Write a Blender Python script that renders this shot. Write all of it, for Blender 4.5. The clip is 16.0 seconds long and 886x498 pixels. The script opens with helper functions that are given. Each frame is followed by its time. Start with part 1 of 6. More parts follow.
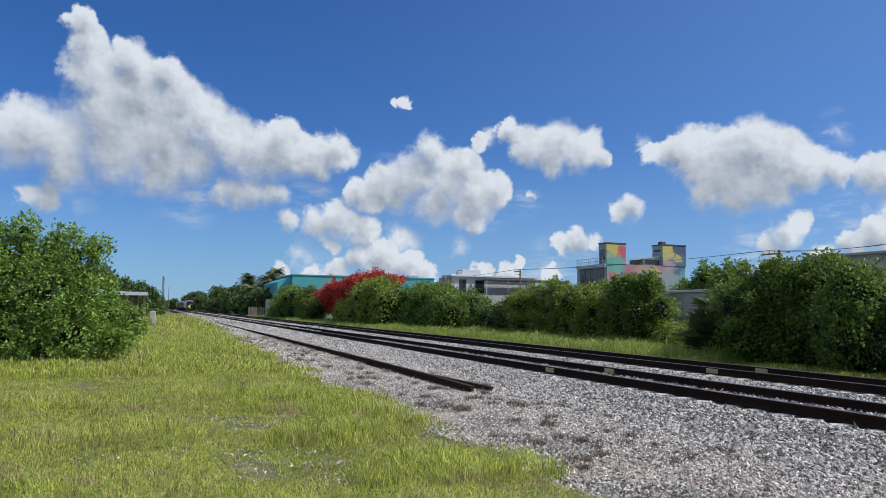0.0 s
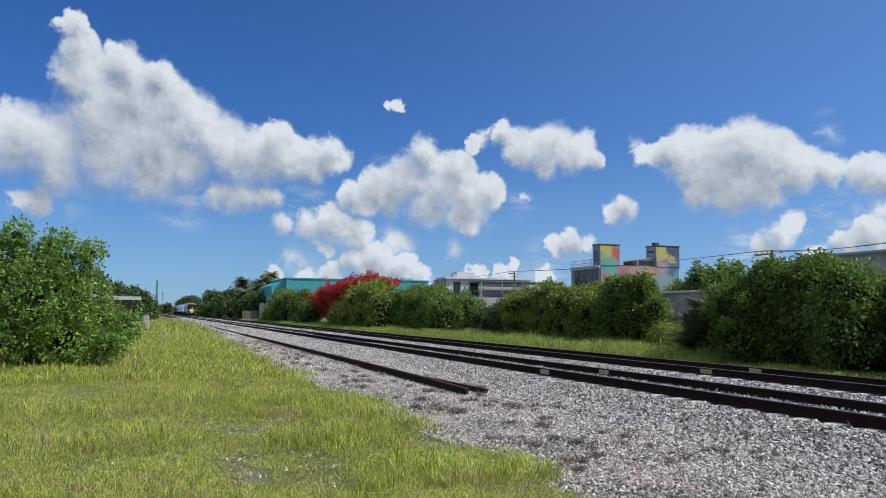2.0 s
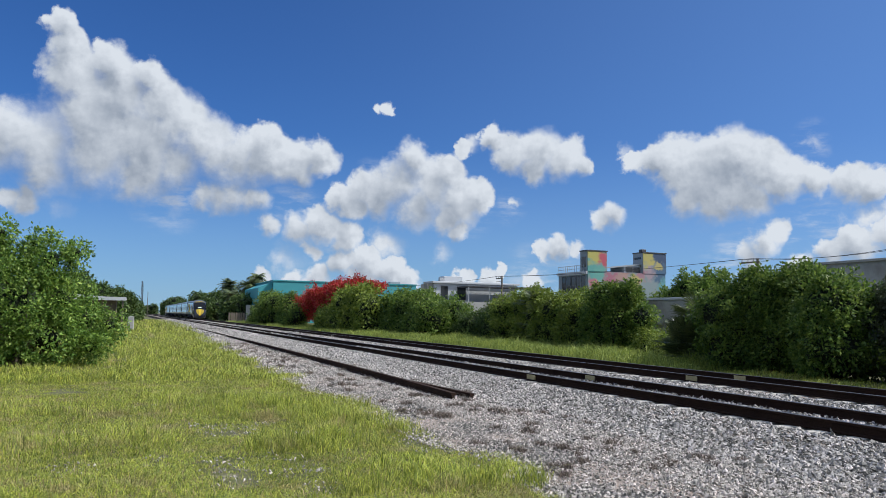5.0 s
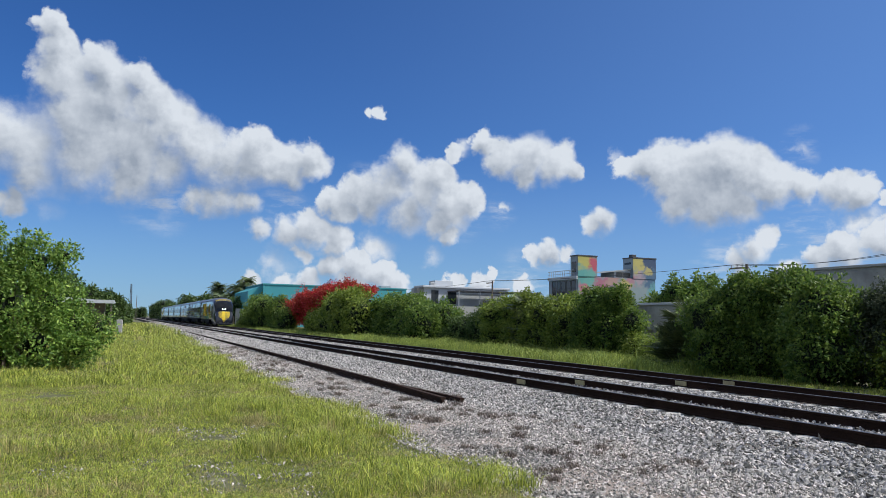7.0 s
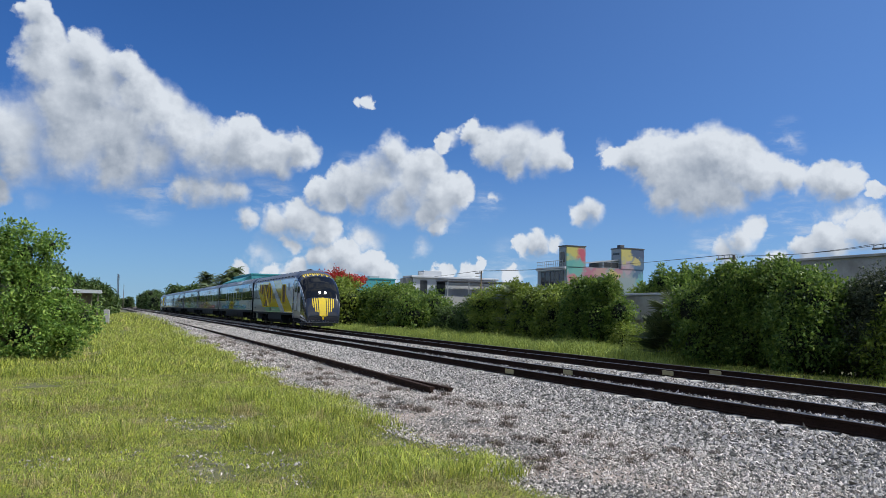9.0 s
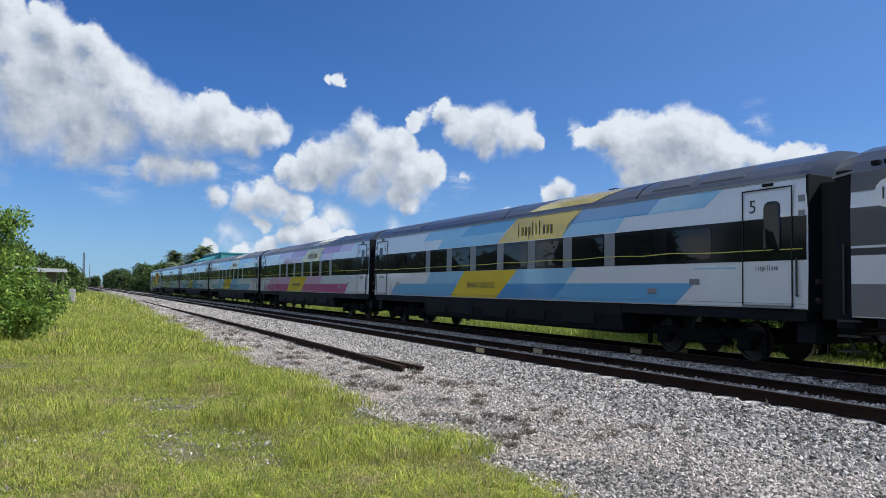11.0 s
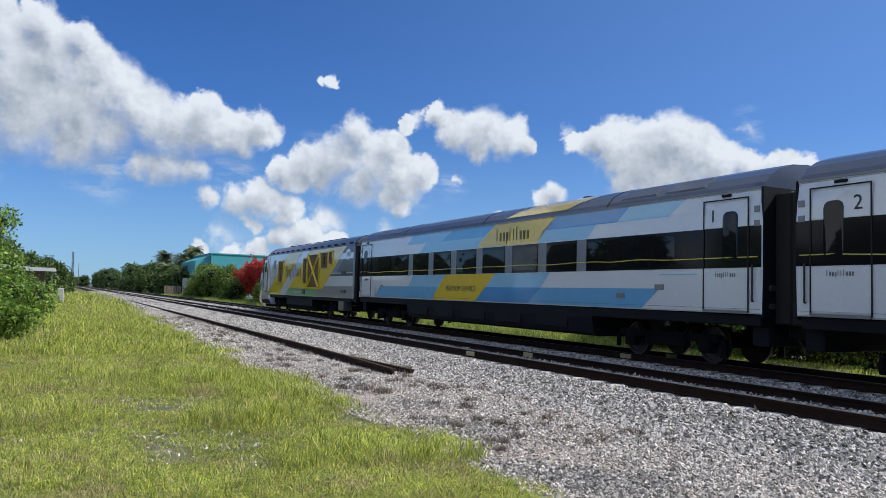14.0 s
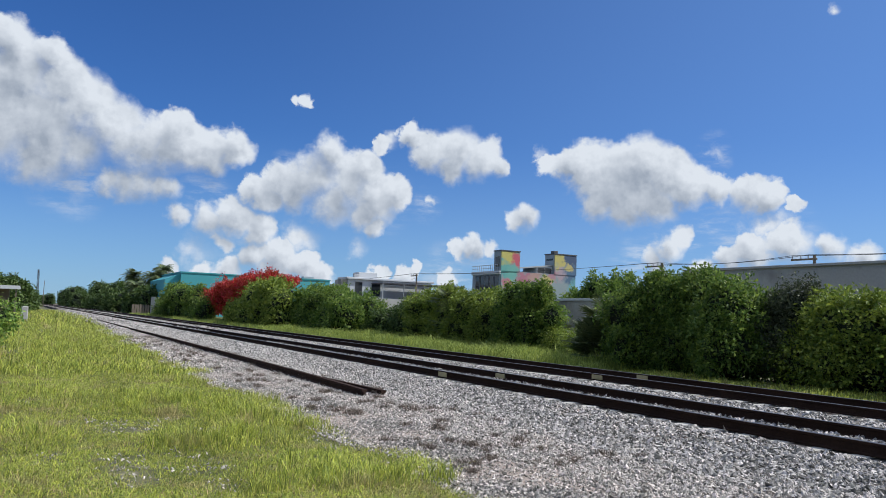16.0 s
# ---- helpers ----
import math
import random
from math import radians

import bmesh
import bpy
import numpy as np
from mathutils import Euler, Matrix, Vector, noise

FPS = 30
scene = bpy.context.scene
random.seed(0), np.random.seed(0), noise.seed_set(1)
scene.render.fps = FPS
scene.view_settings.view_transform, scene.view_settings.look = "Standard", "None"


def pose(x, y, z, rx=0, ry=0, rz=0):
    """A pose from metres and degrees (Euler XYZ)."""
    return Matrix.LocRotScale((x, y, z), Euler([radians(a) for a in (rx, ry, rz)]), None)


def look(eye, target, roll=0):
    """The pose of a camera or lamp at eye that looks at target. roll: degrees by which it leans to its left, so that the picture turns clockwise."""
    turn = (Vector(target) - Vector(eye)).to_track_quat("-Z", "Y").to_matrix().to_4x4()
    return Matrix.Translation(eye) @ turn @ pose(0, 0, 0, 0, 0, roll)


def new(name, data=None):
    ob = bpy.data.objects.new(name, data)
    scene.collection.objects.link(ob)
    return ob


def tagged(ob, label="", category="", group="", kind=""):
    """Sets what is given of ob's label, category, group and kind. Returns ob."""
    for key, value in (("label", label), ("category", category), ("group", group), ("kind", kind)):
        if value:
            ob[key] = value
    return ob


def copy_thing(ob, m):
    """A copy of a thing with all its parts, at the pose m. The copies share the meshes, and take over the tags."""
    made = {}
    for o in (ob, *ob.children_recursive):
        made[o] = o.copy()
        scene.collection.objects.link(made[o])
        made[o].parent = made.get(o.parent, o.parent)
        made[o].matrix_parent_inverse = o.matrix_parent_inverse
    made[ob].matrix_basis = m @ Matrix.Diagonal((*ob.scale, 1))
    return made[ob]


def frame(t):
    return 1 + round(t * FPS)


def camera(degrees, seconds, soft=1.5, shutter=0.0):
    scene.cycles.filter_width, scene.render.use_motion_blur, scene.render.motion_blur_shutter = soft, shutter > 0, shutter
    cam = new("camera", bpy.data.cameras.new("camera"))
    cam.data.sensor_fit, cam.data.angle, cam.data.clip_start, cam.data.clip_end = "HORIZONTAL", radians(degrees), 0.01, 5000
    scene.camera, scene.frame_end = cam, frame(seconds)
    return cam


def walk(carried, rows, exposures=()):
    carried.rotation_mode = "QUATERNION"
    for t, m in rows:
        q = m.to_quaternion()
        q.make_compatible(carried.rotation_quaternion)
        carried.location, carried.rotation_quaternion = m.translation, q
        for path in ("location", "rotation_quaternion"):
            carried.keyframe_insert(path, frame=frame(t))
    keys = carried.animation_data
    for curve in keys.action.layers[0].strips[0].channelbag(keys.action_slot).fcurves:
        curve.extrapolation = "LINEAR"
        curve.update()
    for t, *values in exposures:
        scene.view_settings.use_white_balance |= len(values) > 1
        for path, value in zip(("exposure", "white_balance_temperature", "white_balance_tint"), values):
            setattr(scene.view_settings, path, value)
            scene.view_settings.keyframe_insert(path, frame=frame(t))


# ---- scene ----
# ---- camera and its path ----
EYE = 1.816
cam = camera(61.33, 16.0, soft=0.5)
CAMERA_ROWS = [
    (0.0, 94.671, -0.676, -21.112), (0.5, 94.692, -0.534, -21.338), (1.0, 94.778, -0.368, -21.516),
    (1.5, 94.845, -0.287, -21.555), (2.0, 94.861, -0.273, -21.532), (2.5, 94.783, -0.379, -21.549),
    (3.0, 94.656, -0.539, -21.674), (3.5, 94.58, -0.685, -21.843), (4.0, 94.659, -0.776, -22.041),
    (4.5, 94.875, -0.847, -22.3), (5.0, 95.189, -0.913, -22.514), (7.5, 95.522, -1.069, -23.399),
    (8.0, 95.296, -1.041, -23.545), (8.5, 95.028, -1.128, -23.749), (9.0, 94.791, -1.132, -24.107),
    (11.5, 92.996, -1.309, -26.612), (12.0, 92.931, -1.572, -26.638), (12.5, 93.01, -1.594, -26.639),
    (13.0, 93.165, -1.646, -26.65), (13.5, 93.315, -1.706, -26.77), (14.0, 93.501, -1.704, -27.005),
    (14.5, 93.739, -1.763, -27.361), (15.0, 94.046, -1.789, -27.847), (15.5, 94.538, -1.91, -28.469),
    (16.0, 95.129, -2.004, -29.107)]
walk(cam, [(t, pose(0, 0, EYE, rx, ry, rz)) for t, rx, ry, rz in CAMERA_ROWS],
     exposures=[(0.0, -0.16, 6250, 10), (9.0, -0.16, 6250, 10), (11.5, -0.02, 6250, 10), (14.5, -0.02, 6250, 10), (16.0, -0.10, 6250, 10)])

# ---- sky, sun, exposure ----
SUN = Vector((0.61, -0.31, 0.725)).normalized()
world = bpy.data.worlds.new("sky")
scene.world = world
world.use_nodes = True
_n = world.node_tree.nodes
_sky = _n.new("ShaderNodeTexSky")
_sky.sky_type = "NISHITA"
_sky.sun_disc = False
_sky.sun_elevation = math.asin(SUN.z)
_sky.sun_rotation = math.atan2(SUN.x, SUN.y)
_sky.altitude = 0
_sky.air_density = 1.0
_sky.dust_density = 0.0
_sky.ozone_density = 8.0
_wl = world.node_tree.links


def _in(socket, value):
    if isinstance(value, (int, float, tuple)):
        socket.default_value = value
    else:
        _wl.new(value, socket)


def calc(op, *values, clamp=False):
    nd = _n.new("ShaderNodeMath")
    nd.operation, nd.use_clamp = op, clamp
    for k, v in enumerate(values):
        _in(nd.inputs[k], v)
    return nd.outputs[0]


def vec(op, *values):
    nd = _n.new("ShaderNodeVectorMath")
    nd.operation = op
    for k, v in enumerate(values):
        _in(nd.inputs[k], v)
    return nd.outputs["Value"] if op in ("DISTANCE", "LENGTH") else nd.outputs["Vector"]


def blend(kind, factor, a, b):
    nd = _n.new("ShaderNodeMix")
    nd.data_type, nd.blend_type = "RGBA", kind
    _in(nd.inputs["Factor"], factor)
    _in(nd.inputs["A"], a)
    _in(nd.inputs["B"], b)
    return nd.outputs["Result"]


def ease(value, lo, hi, to=1.0):
    nd = _n.new("ShaderNodeMapRange")
    nd.interpolation_type = "SMOOTHSTEP"
    _in(nd.inputs["Value"], value)
    nd.inputs["From Min"].default_value, nd.inputs["From Max"].default_value, nd.inputs["To Max"].default_value = lo, hi, to
    return nd.outputs[0]


def fuzz(where, scale, detail, rough=0.55):
    nd = _n.new("ShaderNodeTexNoise")
    nd.inputs["Scale"].default_value, nd.inputs["Detail"].default_value, nd.inputs["Roughness"].default_value = scale, detail, rough
    _wl.new(where, nd.inputs["Vector"])
    return nd.outputs["Color"], nd.outputs["Fac"]


# clear blue air, a touch deeper than the plain atmosphere
_air = blend("MULTIPLY", 1.0, _sky.outputs[0], (0.047, 0.073, 0.106, 1))
# fair-weather cumulus: heaps of puffs by bearing, height over the horizon and size, in degrees
CUMULUS = [
    [(-9.1, 11.0, 2.3), (-6.4, 11.0, 2.8), (-3.3, 13.6, 3.0), (-4.7, 16.0, 1.8), (-5.2, 17.9, 1.3), (-5.7, 19.3, 1.0), (-1.5, 15.5, 2.2), (1.2, 15.0, 1.9), (2.7, 13.6, 2.1), (0.2, 12.2, 3.0), (-3.1, 10.9, 3.0), (-6.0, 9.5, 1.9), (5.4, 11.4, 1.9), (-0.5, 9.6, 1.9), (2.6, 10.6, 2.1), (8.7, 11.6, 2.0), (8.9, 12.8, 1.4), (11.2, 11.3, 1.7), (13.0, 11.9, 1.4), (6.6, 10.9, 1.8), (-12.5, 10.4, 2.8), (-7.8, 11.6, 2.4), (4.2, 12.4, 2.3), (6.6, 11.8, 1.8), (8.0, 10.8, 1.6), (10.0, 11.4, 1.6), (0.5, 10.2, 2.2), (-2.2, 17.0, 1.5), (0.2, 16.6, 1.3)],
    [(-7.2, 7.5, 1.1), (-8.3, 7.3, 0.7), (4.7, 8.4, 1.2), (6.7, 8.8, 1.4), (8.6, 8.4, 1.0), (5.7, 8.6, 1.3), (7.7, 8.6, 1.2)],
    [(17.2, 15.8, 0.45), (17.9, 15.9, 0.5), (18.4, 15.7, 0.35)],
    [(19.9, 12.0, 1.5), (19.1, 10.3, 1.9), (21.7, 9.7, 2.2), (17.3, 8.8, 1.5), (15.4, 8.4, 1.2), (20.4, 8.2, 1.8), (23.5, 8.6, 1.9), (25.0, 9.2, 1.2), (23.7, 6.4, 0.9), (16.2, 9.6, 1.4), (14.7, 8.9, 1.1), (22.5, 11.0, 1.5), (18.2, 9.6, 1.5), (22.6, 7.4, 1.2)],
    [(9.0, 6.4, 0.9), (11.4, 6.4, 1.4), (13.1, 6.9, 1.5), (14.8, 6.0, 1.2), (12.4, 5.0, 0.8)],
    [(23.9, 12.9, 0.8), (26.2, 13.5, 1.0), (27.8, 12.5, 1.6), (29.7, 12.7, 1.8), (31.7, 12.0, 1.7), (29.5, 11.4, 1.2), (33.2, 11.2, 0.9)],
    [(36.7, 11.9, 0.8), (38.3, 11.7, 1.3), (39.9, 11.2, 2.1), (42.6, 10.7, 2.5), (43.9, 12.0, 2.0), (45.6, 11.0, 2.0), (41.0, 9.3, 1.7), (43.9, 9.2, 1.7), (47.2, 9.9, 1.6), (49.1, 9.6, 1.2), (51.4, 9.6, 1.4), (52.6, 9.2, 1.1), (54.4, 8.5, 0.7)],
    [(40.5, 8.7, 1.4), (42.5, 8.5, 1.6), (45.0, 8.9, 1.5), (34.4, 7.4, 0.8), (35.4, 7.7, 1.1), (30.0, 5.3, 0.8), (31.2, 5.5, 0.9), (32.5, 5.2, 0.7)],
    [(14.8, 4.0, 1.2), (16.6, 4.2, 1.3), (18.3, 3.5, 1.1), (19.6, 2.7, 0.9), (13.0, 2.9, 1.1), (11.3, 2.6, 0.9), (8.6, 2.6, 0.9), (16.4, 2.5, 1.4)],
    [(45.7, 5.7, 1.1), (46.4, 6.4, 0.8), (44.8, 4.8, 1.0), (45.2, 3.8, 1.1), (27.0, 3.6, 0.5), (26.0, 2.8, 0.9), (23.9, 2.8, 0.8), (29.3, 2.8, 0.8)],
    [(51.5, 5.3, 1.3), (54.0, 5.8, 1.5), (56.4, 5.5, 1.1), (49.8, 4.8, 1.0), (58.5, 4.7, 1.2), (48.0, 3.6, 1.0)]]
WISPS = [(56.9, 21.4, 0.8), (49.0, 12.4, 0.9), (36.2, 12.6, 0.9), (24.6, 13.2, 1.2), (17.9, 5.6, 2.2), (10.6, 4.2, 2.2), (52.5, 7.2, 2.6), (49.5, 3.4, 2.6), (41.8, 7.6, 1.8), (2.4, 8.0, 1.6), (22.4, 5.0, 1.4), (-5.0, 7.2, 1.3), (27.6, 8.6, 0.7)]
_way = _n.new("ShaderNodeTexCoord").outputs["Generated"]
_xyz = _n.new("ShaderNodeSeparateXYZ")
_wl.new(_way, _xyz.inputs[0])
_az = calc("MULTIPLY", calc("ARCTAN2", _xyz.outputs["X"], _xyz.outputs["Y"]), 180 / math.pi)
_el = calc("MULTIPLY", calc("ARCSINE", _xyz.outputs["Z"]), 180 / math.pi)
_pos = _n.new("ShaderNodeCombineXYZ")
_wl.new(_az, _pos.inputs["X"])
_wl.new(_el, _pos.inputs["Y"])
_c1, _f1 = fuzz(_way, 24.0, 3)
_c2, _f2 = fuzz(_way, 75.0, 7, 0.62)
_lit1 = fuzz(vec("ADD", _way, (0.010, 0.0, 0.012)), 24.0, 3)[1]
_lit2 = fuzz(vec("ADD", _way, (0.004, 0.0, 0.005)), 75.0, 5, 0.6)[1]
_big = fuzz(_way, 9.0, 2)[1]
_bend = vec("ADD", vec("MULTIPLY", vec("SUBTRACT", _c1, (0.5, 0.5, 0.5)), (2.2, 1.9, 0)), vec("MULTIPLY", vec("SUBTRACT", _c2, (0.5, 0.5, 0.5)), (1.0, 0.95, 0)))
_at = vec("ADD", _pos.outputs[0], _bend)
_under = vec("ADD", _pos.outputs[0], vec("MULTIPLY", _bend, (0.7, 0.7, 0)))
_body, _base = None, None
for _heap in CUMULUS:
    for _a, _e, _s in _heap:
        q = calc("MULTIPLY_ADD", vec("DISTANCE", _at, (_a, _e, 0)), -1.0 / _s, 1.0)
        _body = q if _body is None else calc("SMOOTH_MAX", _body, q, 0.32)
        if _s > 0.85:
            q = calc("MULTIPLY_ADD", vec("DISTANCE", _under, (_a - 0.30 * _s, _e - 0.75 * _s, 0)), -1.0 / (1.5 * _s), 1.0)
            _base = q if _base is None else calc("SMOOTH_MAX", _base, q, 0.5)
for _a, _e, _s in WISPS:
    _body = calc("MAXIMUM", _body, calc("MULTIPLY_ADD", vec("DISTANCE", _at, (_a, _e, 0)), -0.35 / _s, 0.10))
# scattered cumulus over the rest of the sky, all round
_c3, _f3 = fuzz(_way, 3.2, 6, 0.6)
_rest = calc("MULTIPLY", calc("SUBTRACT", _f3, 0.51), 4.0)
_aside = calc("MAXIMUM", ease(calc("ABSOLUTE", calc("SUBTRACT", _az, 22.0)), 42.0, 55.0), ease(_el, 24.0, 32.0))
_rest = calc("MULTIPLY_ADD", _aside, calc("ADD", _rest, 3.0), -3.0)
_body = calc("MAXIMUM", _body, _rest)
# edges: firm and heaped on top, frayed and thin below and here and there
_soft = calc("ADD", calc("MULTIPLY_ADD", ease(_base, 0.15, 0.9), 0.40, 0.30), ease(_big, 0.42, 0.66, 0.42))
_thick = calc("ADD", _body, calc("MULTIPLY_ADD", calc("SUBTRACT", _f2, 0.5), 0.32, 0.20))
_cover = calc("MULTIPLY", ease(calc("DIVIDE", _thick, _soft), 0.0, 1.0), ease(_el, 0.0, 2.0))
# thin veils of cloud drawn out along the wind, by bearing, height and size
VEILS = [(48.0, 6.5, 4.5), (53.0, 5.0, 4.5), (44.0, 4.0, 3.0), (24.0, 8.5, 3.2), (11.0, 8.0, 2.6), (-4.5, 15.5, 2.4), (15.0, 3.2, 4.0), (30.0, 2.6, 4.0), (2.0, 8.4, 3.2), (17.0, 10.0, 2.2), (49.0, 12.5, 1.6), (27.5, 8.3, 1.6)]
_streak = fuzz(vec("MULTIPLY", _way, (1.0, 1.0, 4.0)), 14.0, 6, 0.65)[1]
_veil = None
for _a, _e, _s in VEILS:
    q = calc("MULTIPLY_ADD", vec("DISTANCE", _under, (_a, _e, 0)), -1.0 / _s, 1.0)
    _veil = q if _veil is None else calc("MAXIMUM", _veil, q)
_veil = calc("MULTIPLY", ease(_veil, 0.0, 0.9), ease(_streak, 0.40, 0.72, 0.75))
_cover = calc("MAXIMUM", _cover, calc("MULTIPLY", _veil, ease(_el, 0.0, 2.0)))
_heaps = calc("ADD", calc("MULTIPLY", calc("SUBTRACT", _lit1, _f1), 1.1), calc("MULTIPLY", calc("SUBTRACT", _lit2, _f2), 0.45))
_grey = calc("ADD", ease(_base, 0.12, 0.95, 0.86), calc("ADD", _heaps, calc("MULTIPLY", calc("SUBTRACT", _f1, 0.5), 0.25)), clamp=True)
_white = blend("MIX", _grey, (0.80, 0.84, 0.885, 1), (0.36, 0.41, 0.485, 1))
# the air pales towards the sun
_sunward = calc("COSINE", calc("MULTIPLY", calc("SUBTRACT", _az, 128.0), math.pi / 180))
_air = blend("MIX", ease(_sunward, -0.75, 0.9, 0.36), _air, (0.30, 0.50, 0.86, 1))
_haze = blend("MIX", ease(_el, 14.0, -1.0, 0.42), _air, (0.40, 0.60, 0.82, 1))
_final = blend("MIX", _cover, _haze, _white)
_wl.new(_final, _n["Background"].inputs["Color"])
_n["Background"].inputs["Strength"].default_value = 1.0
sun = new("sun", bpy.data.lights.new("sun", "SUN"))
sun.data.energy, sun.data.angle, sun.data.color = 5.0, radians(0.55), (1.0, 0.96, 0.89)
sun.matrix_world = look((0, 0, 60), Vector((0, 0, 60)) - SUN)
scene.view_settings.exposure = 0.0

# ---- plan ----
RAIL_TOP = 0.32
N1, N2, F1, F2 = 10.151, 11.656, 14.522, 16.027        # rail heads across the line
NEAR_LINE, FAR_LINE = (N1 + N2) / 2, (F1 + F2) / 2
COACH, LOCO = 25.9, 21.8
TRACK_FROM, TRACK_TO = -45.0, 900.0


# ---- mesh helpers ----
def mesh_np(name, verts, faces, mat=None, smooth=False):
    me = bpy.data.meshes.new(name)
    verts, faces = np.asarray(verts, dtype=np.float32), np.asarray(faces, dtype=np.int32)
    n, k = faces.shape
    me.vertices.add(len(verts))
    me.vertices.foreach_set("co", verts.ravel())
    me.loops.add(n * k)
    me.loops.foreach_set("vertex_index", faces.ravel())
    me.polygons.add(n)
    me.polygons.foreach_set("loop_start", np.arange(0, n * k, k, dtype=np.int32))
    me.polygons.foreach_set("loop_total", np.full(n, k, dtype=np.int32))
    me.polygons.foreach_set("use_smooth", np.full(n, smooth))
    me.update(calc_edges=True)
    if mat:
        me.materials.append(mat)
    return me


def part(name, bm, material, parent=None, label="", smooth=False):
    me = bpy.data.meshes.new(name)
    bmesh.ops.recalc_face_normals(bm, faces=bm.faces)
    bm.to_mesh(me)
    bm.free()
    me.materials.append(material)
    if smooth:
        for p in me.polygons:
            p.use_smooth = True
    ob = new(name, me)
    ob.parent = parent
    return tagged(ob, label)


def part_np(name, verts, faces, material, parent=None, label="", smooth=False):
    ob = new(name, mesh_np(name, verts, faces, material, smooth))
    ob.parent = parent
    return tagged(ob, label)


def thing(name, label, category, m=None, group="", kind=""):
    ob = new(name)
    ob.empty_display_size = 0.2
    if m is not None:
        ob.matrix_basis = m
    return tagged(ob, label, category, group, kind)


def box(bm, x0, x1, y0, y1, z0, z1, bevel=0.0):
    r = bmesh.ops.create_cube(bm, size=1.0)
    vs = r["verts"]
    for v in vs:
        v.co = Vector(((x0 + x1) / 2 + v.co.x * (x1 - x0), (y0 + y1) / 2 + v.co.y * (y1 - y0), (z0 + z1) / 2 + v.co.z * (z1 - z0)))
    if bevel:
        es = list({e for v in vs for e in v.link_edges})
        bmesh.ops.bevel(bm, geom=es, offset=bevel, segments=1, affect="EDGES")
    return bm


def boxes(*dims, bevel=0.0):
    bm = bmesh.new()
    for d in dims:
        box(bm, *d, bevel=bevel)
    return bm


def tube(bm, a, b, r0, r1=None, n=8, caps=True):
    a, b = Vector(a), Vector(b)
    r1 = r0 if r1 is None else r1
    q = (b - a).to_track_quat("Z", "Y")
    rings = []
    for p, r in ((a, r0), (b, r1)):
        rings.append([bm.verts.new(p + q @ Vector((r * math.cos(2 * math.pi * i / n), r * math.sin(2 * math.pi * i / n), 0))) for i in range(n)])
    for i in range(n):
        bm.faces.new((rings[0][i], rings[0][(i + 1) % n], rings[1][(i + 1) % n], rings[1][i]))
    if caps:
        bm.faces.new(rings[0][::-1])
        bm.faces.new(rings[1])
    return bm


def sweep(profile, stations, close=True, caps=True):
    """A profile of (across, up) swept along y; stations are (y, scale across, scale up, rise)."""
    bm = bmesh.new()
    rings = [[bm.verts.new((x * sx, y, z * sz + dz)) for x, z in profile] for y, sx, sz, dz in stations]
    n = len(profile)
    for a, b in zip(rings, rings[1:]):
        for i in range(n if close else n - 1):
            bm.faces.new((a[i], a[(i + 1) % n], b[(i + 1) % n], b[i]))
    if caps:
        bm.faces.new(rings[0][::-1])
        bm.faces.new(rings[-1])
    return bm


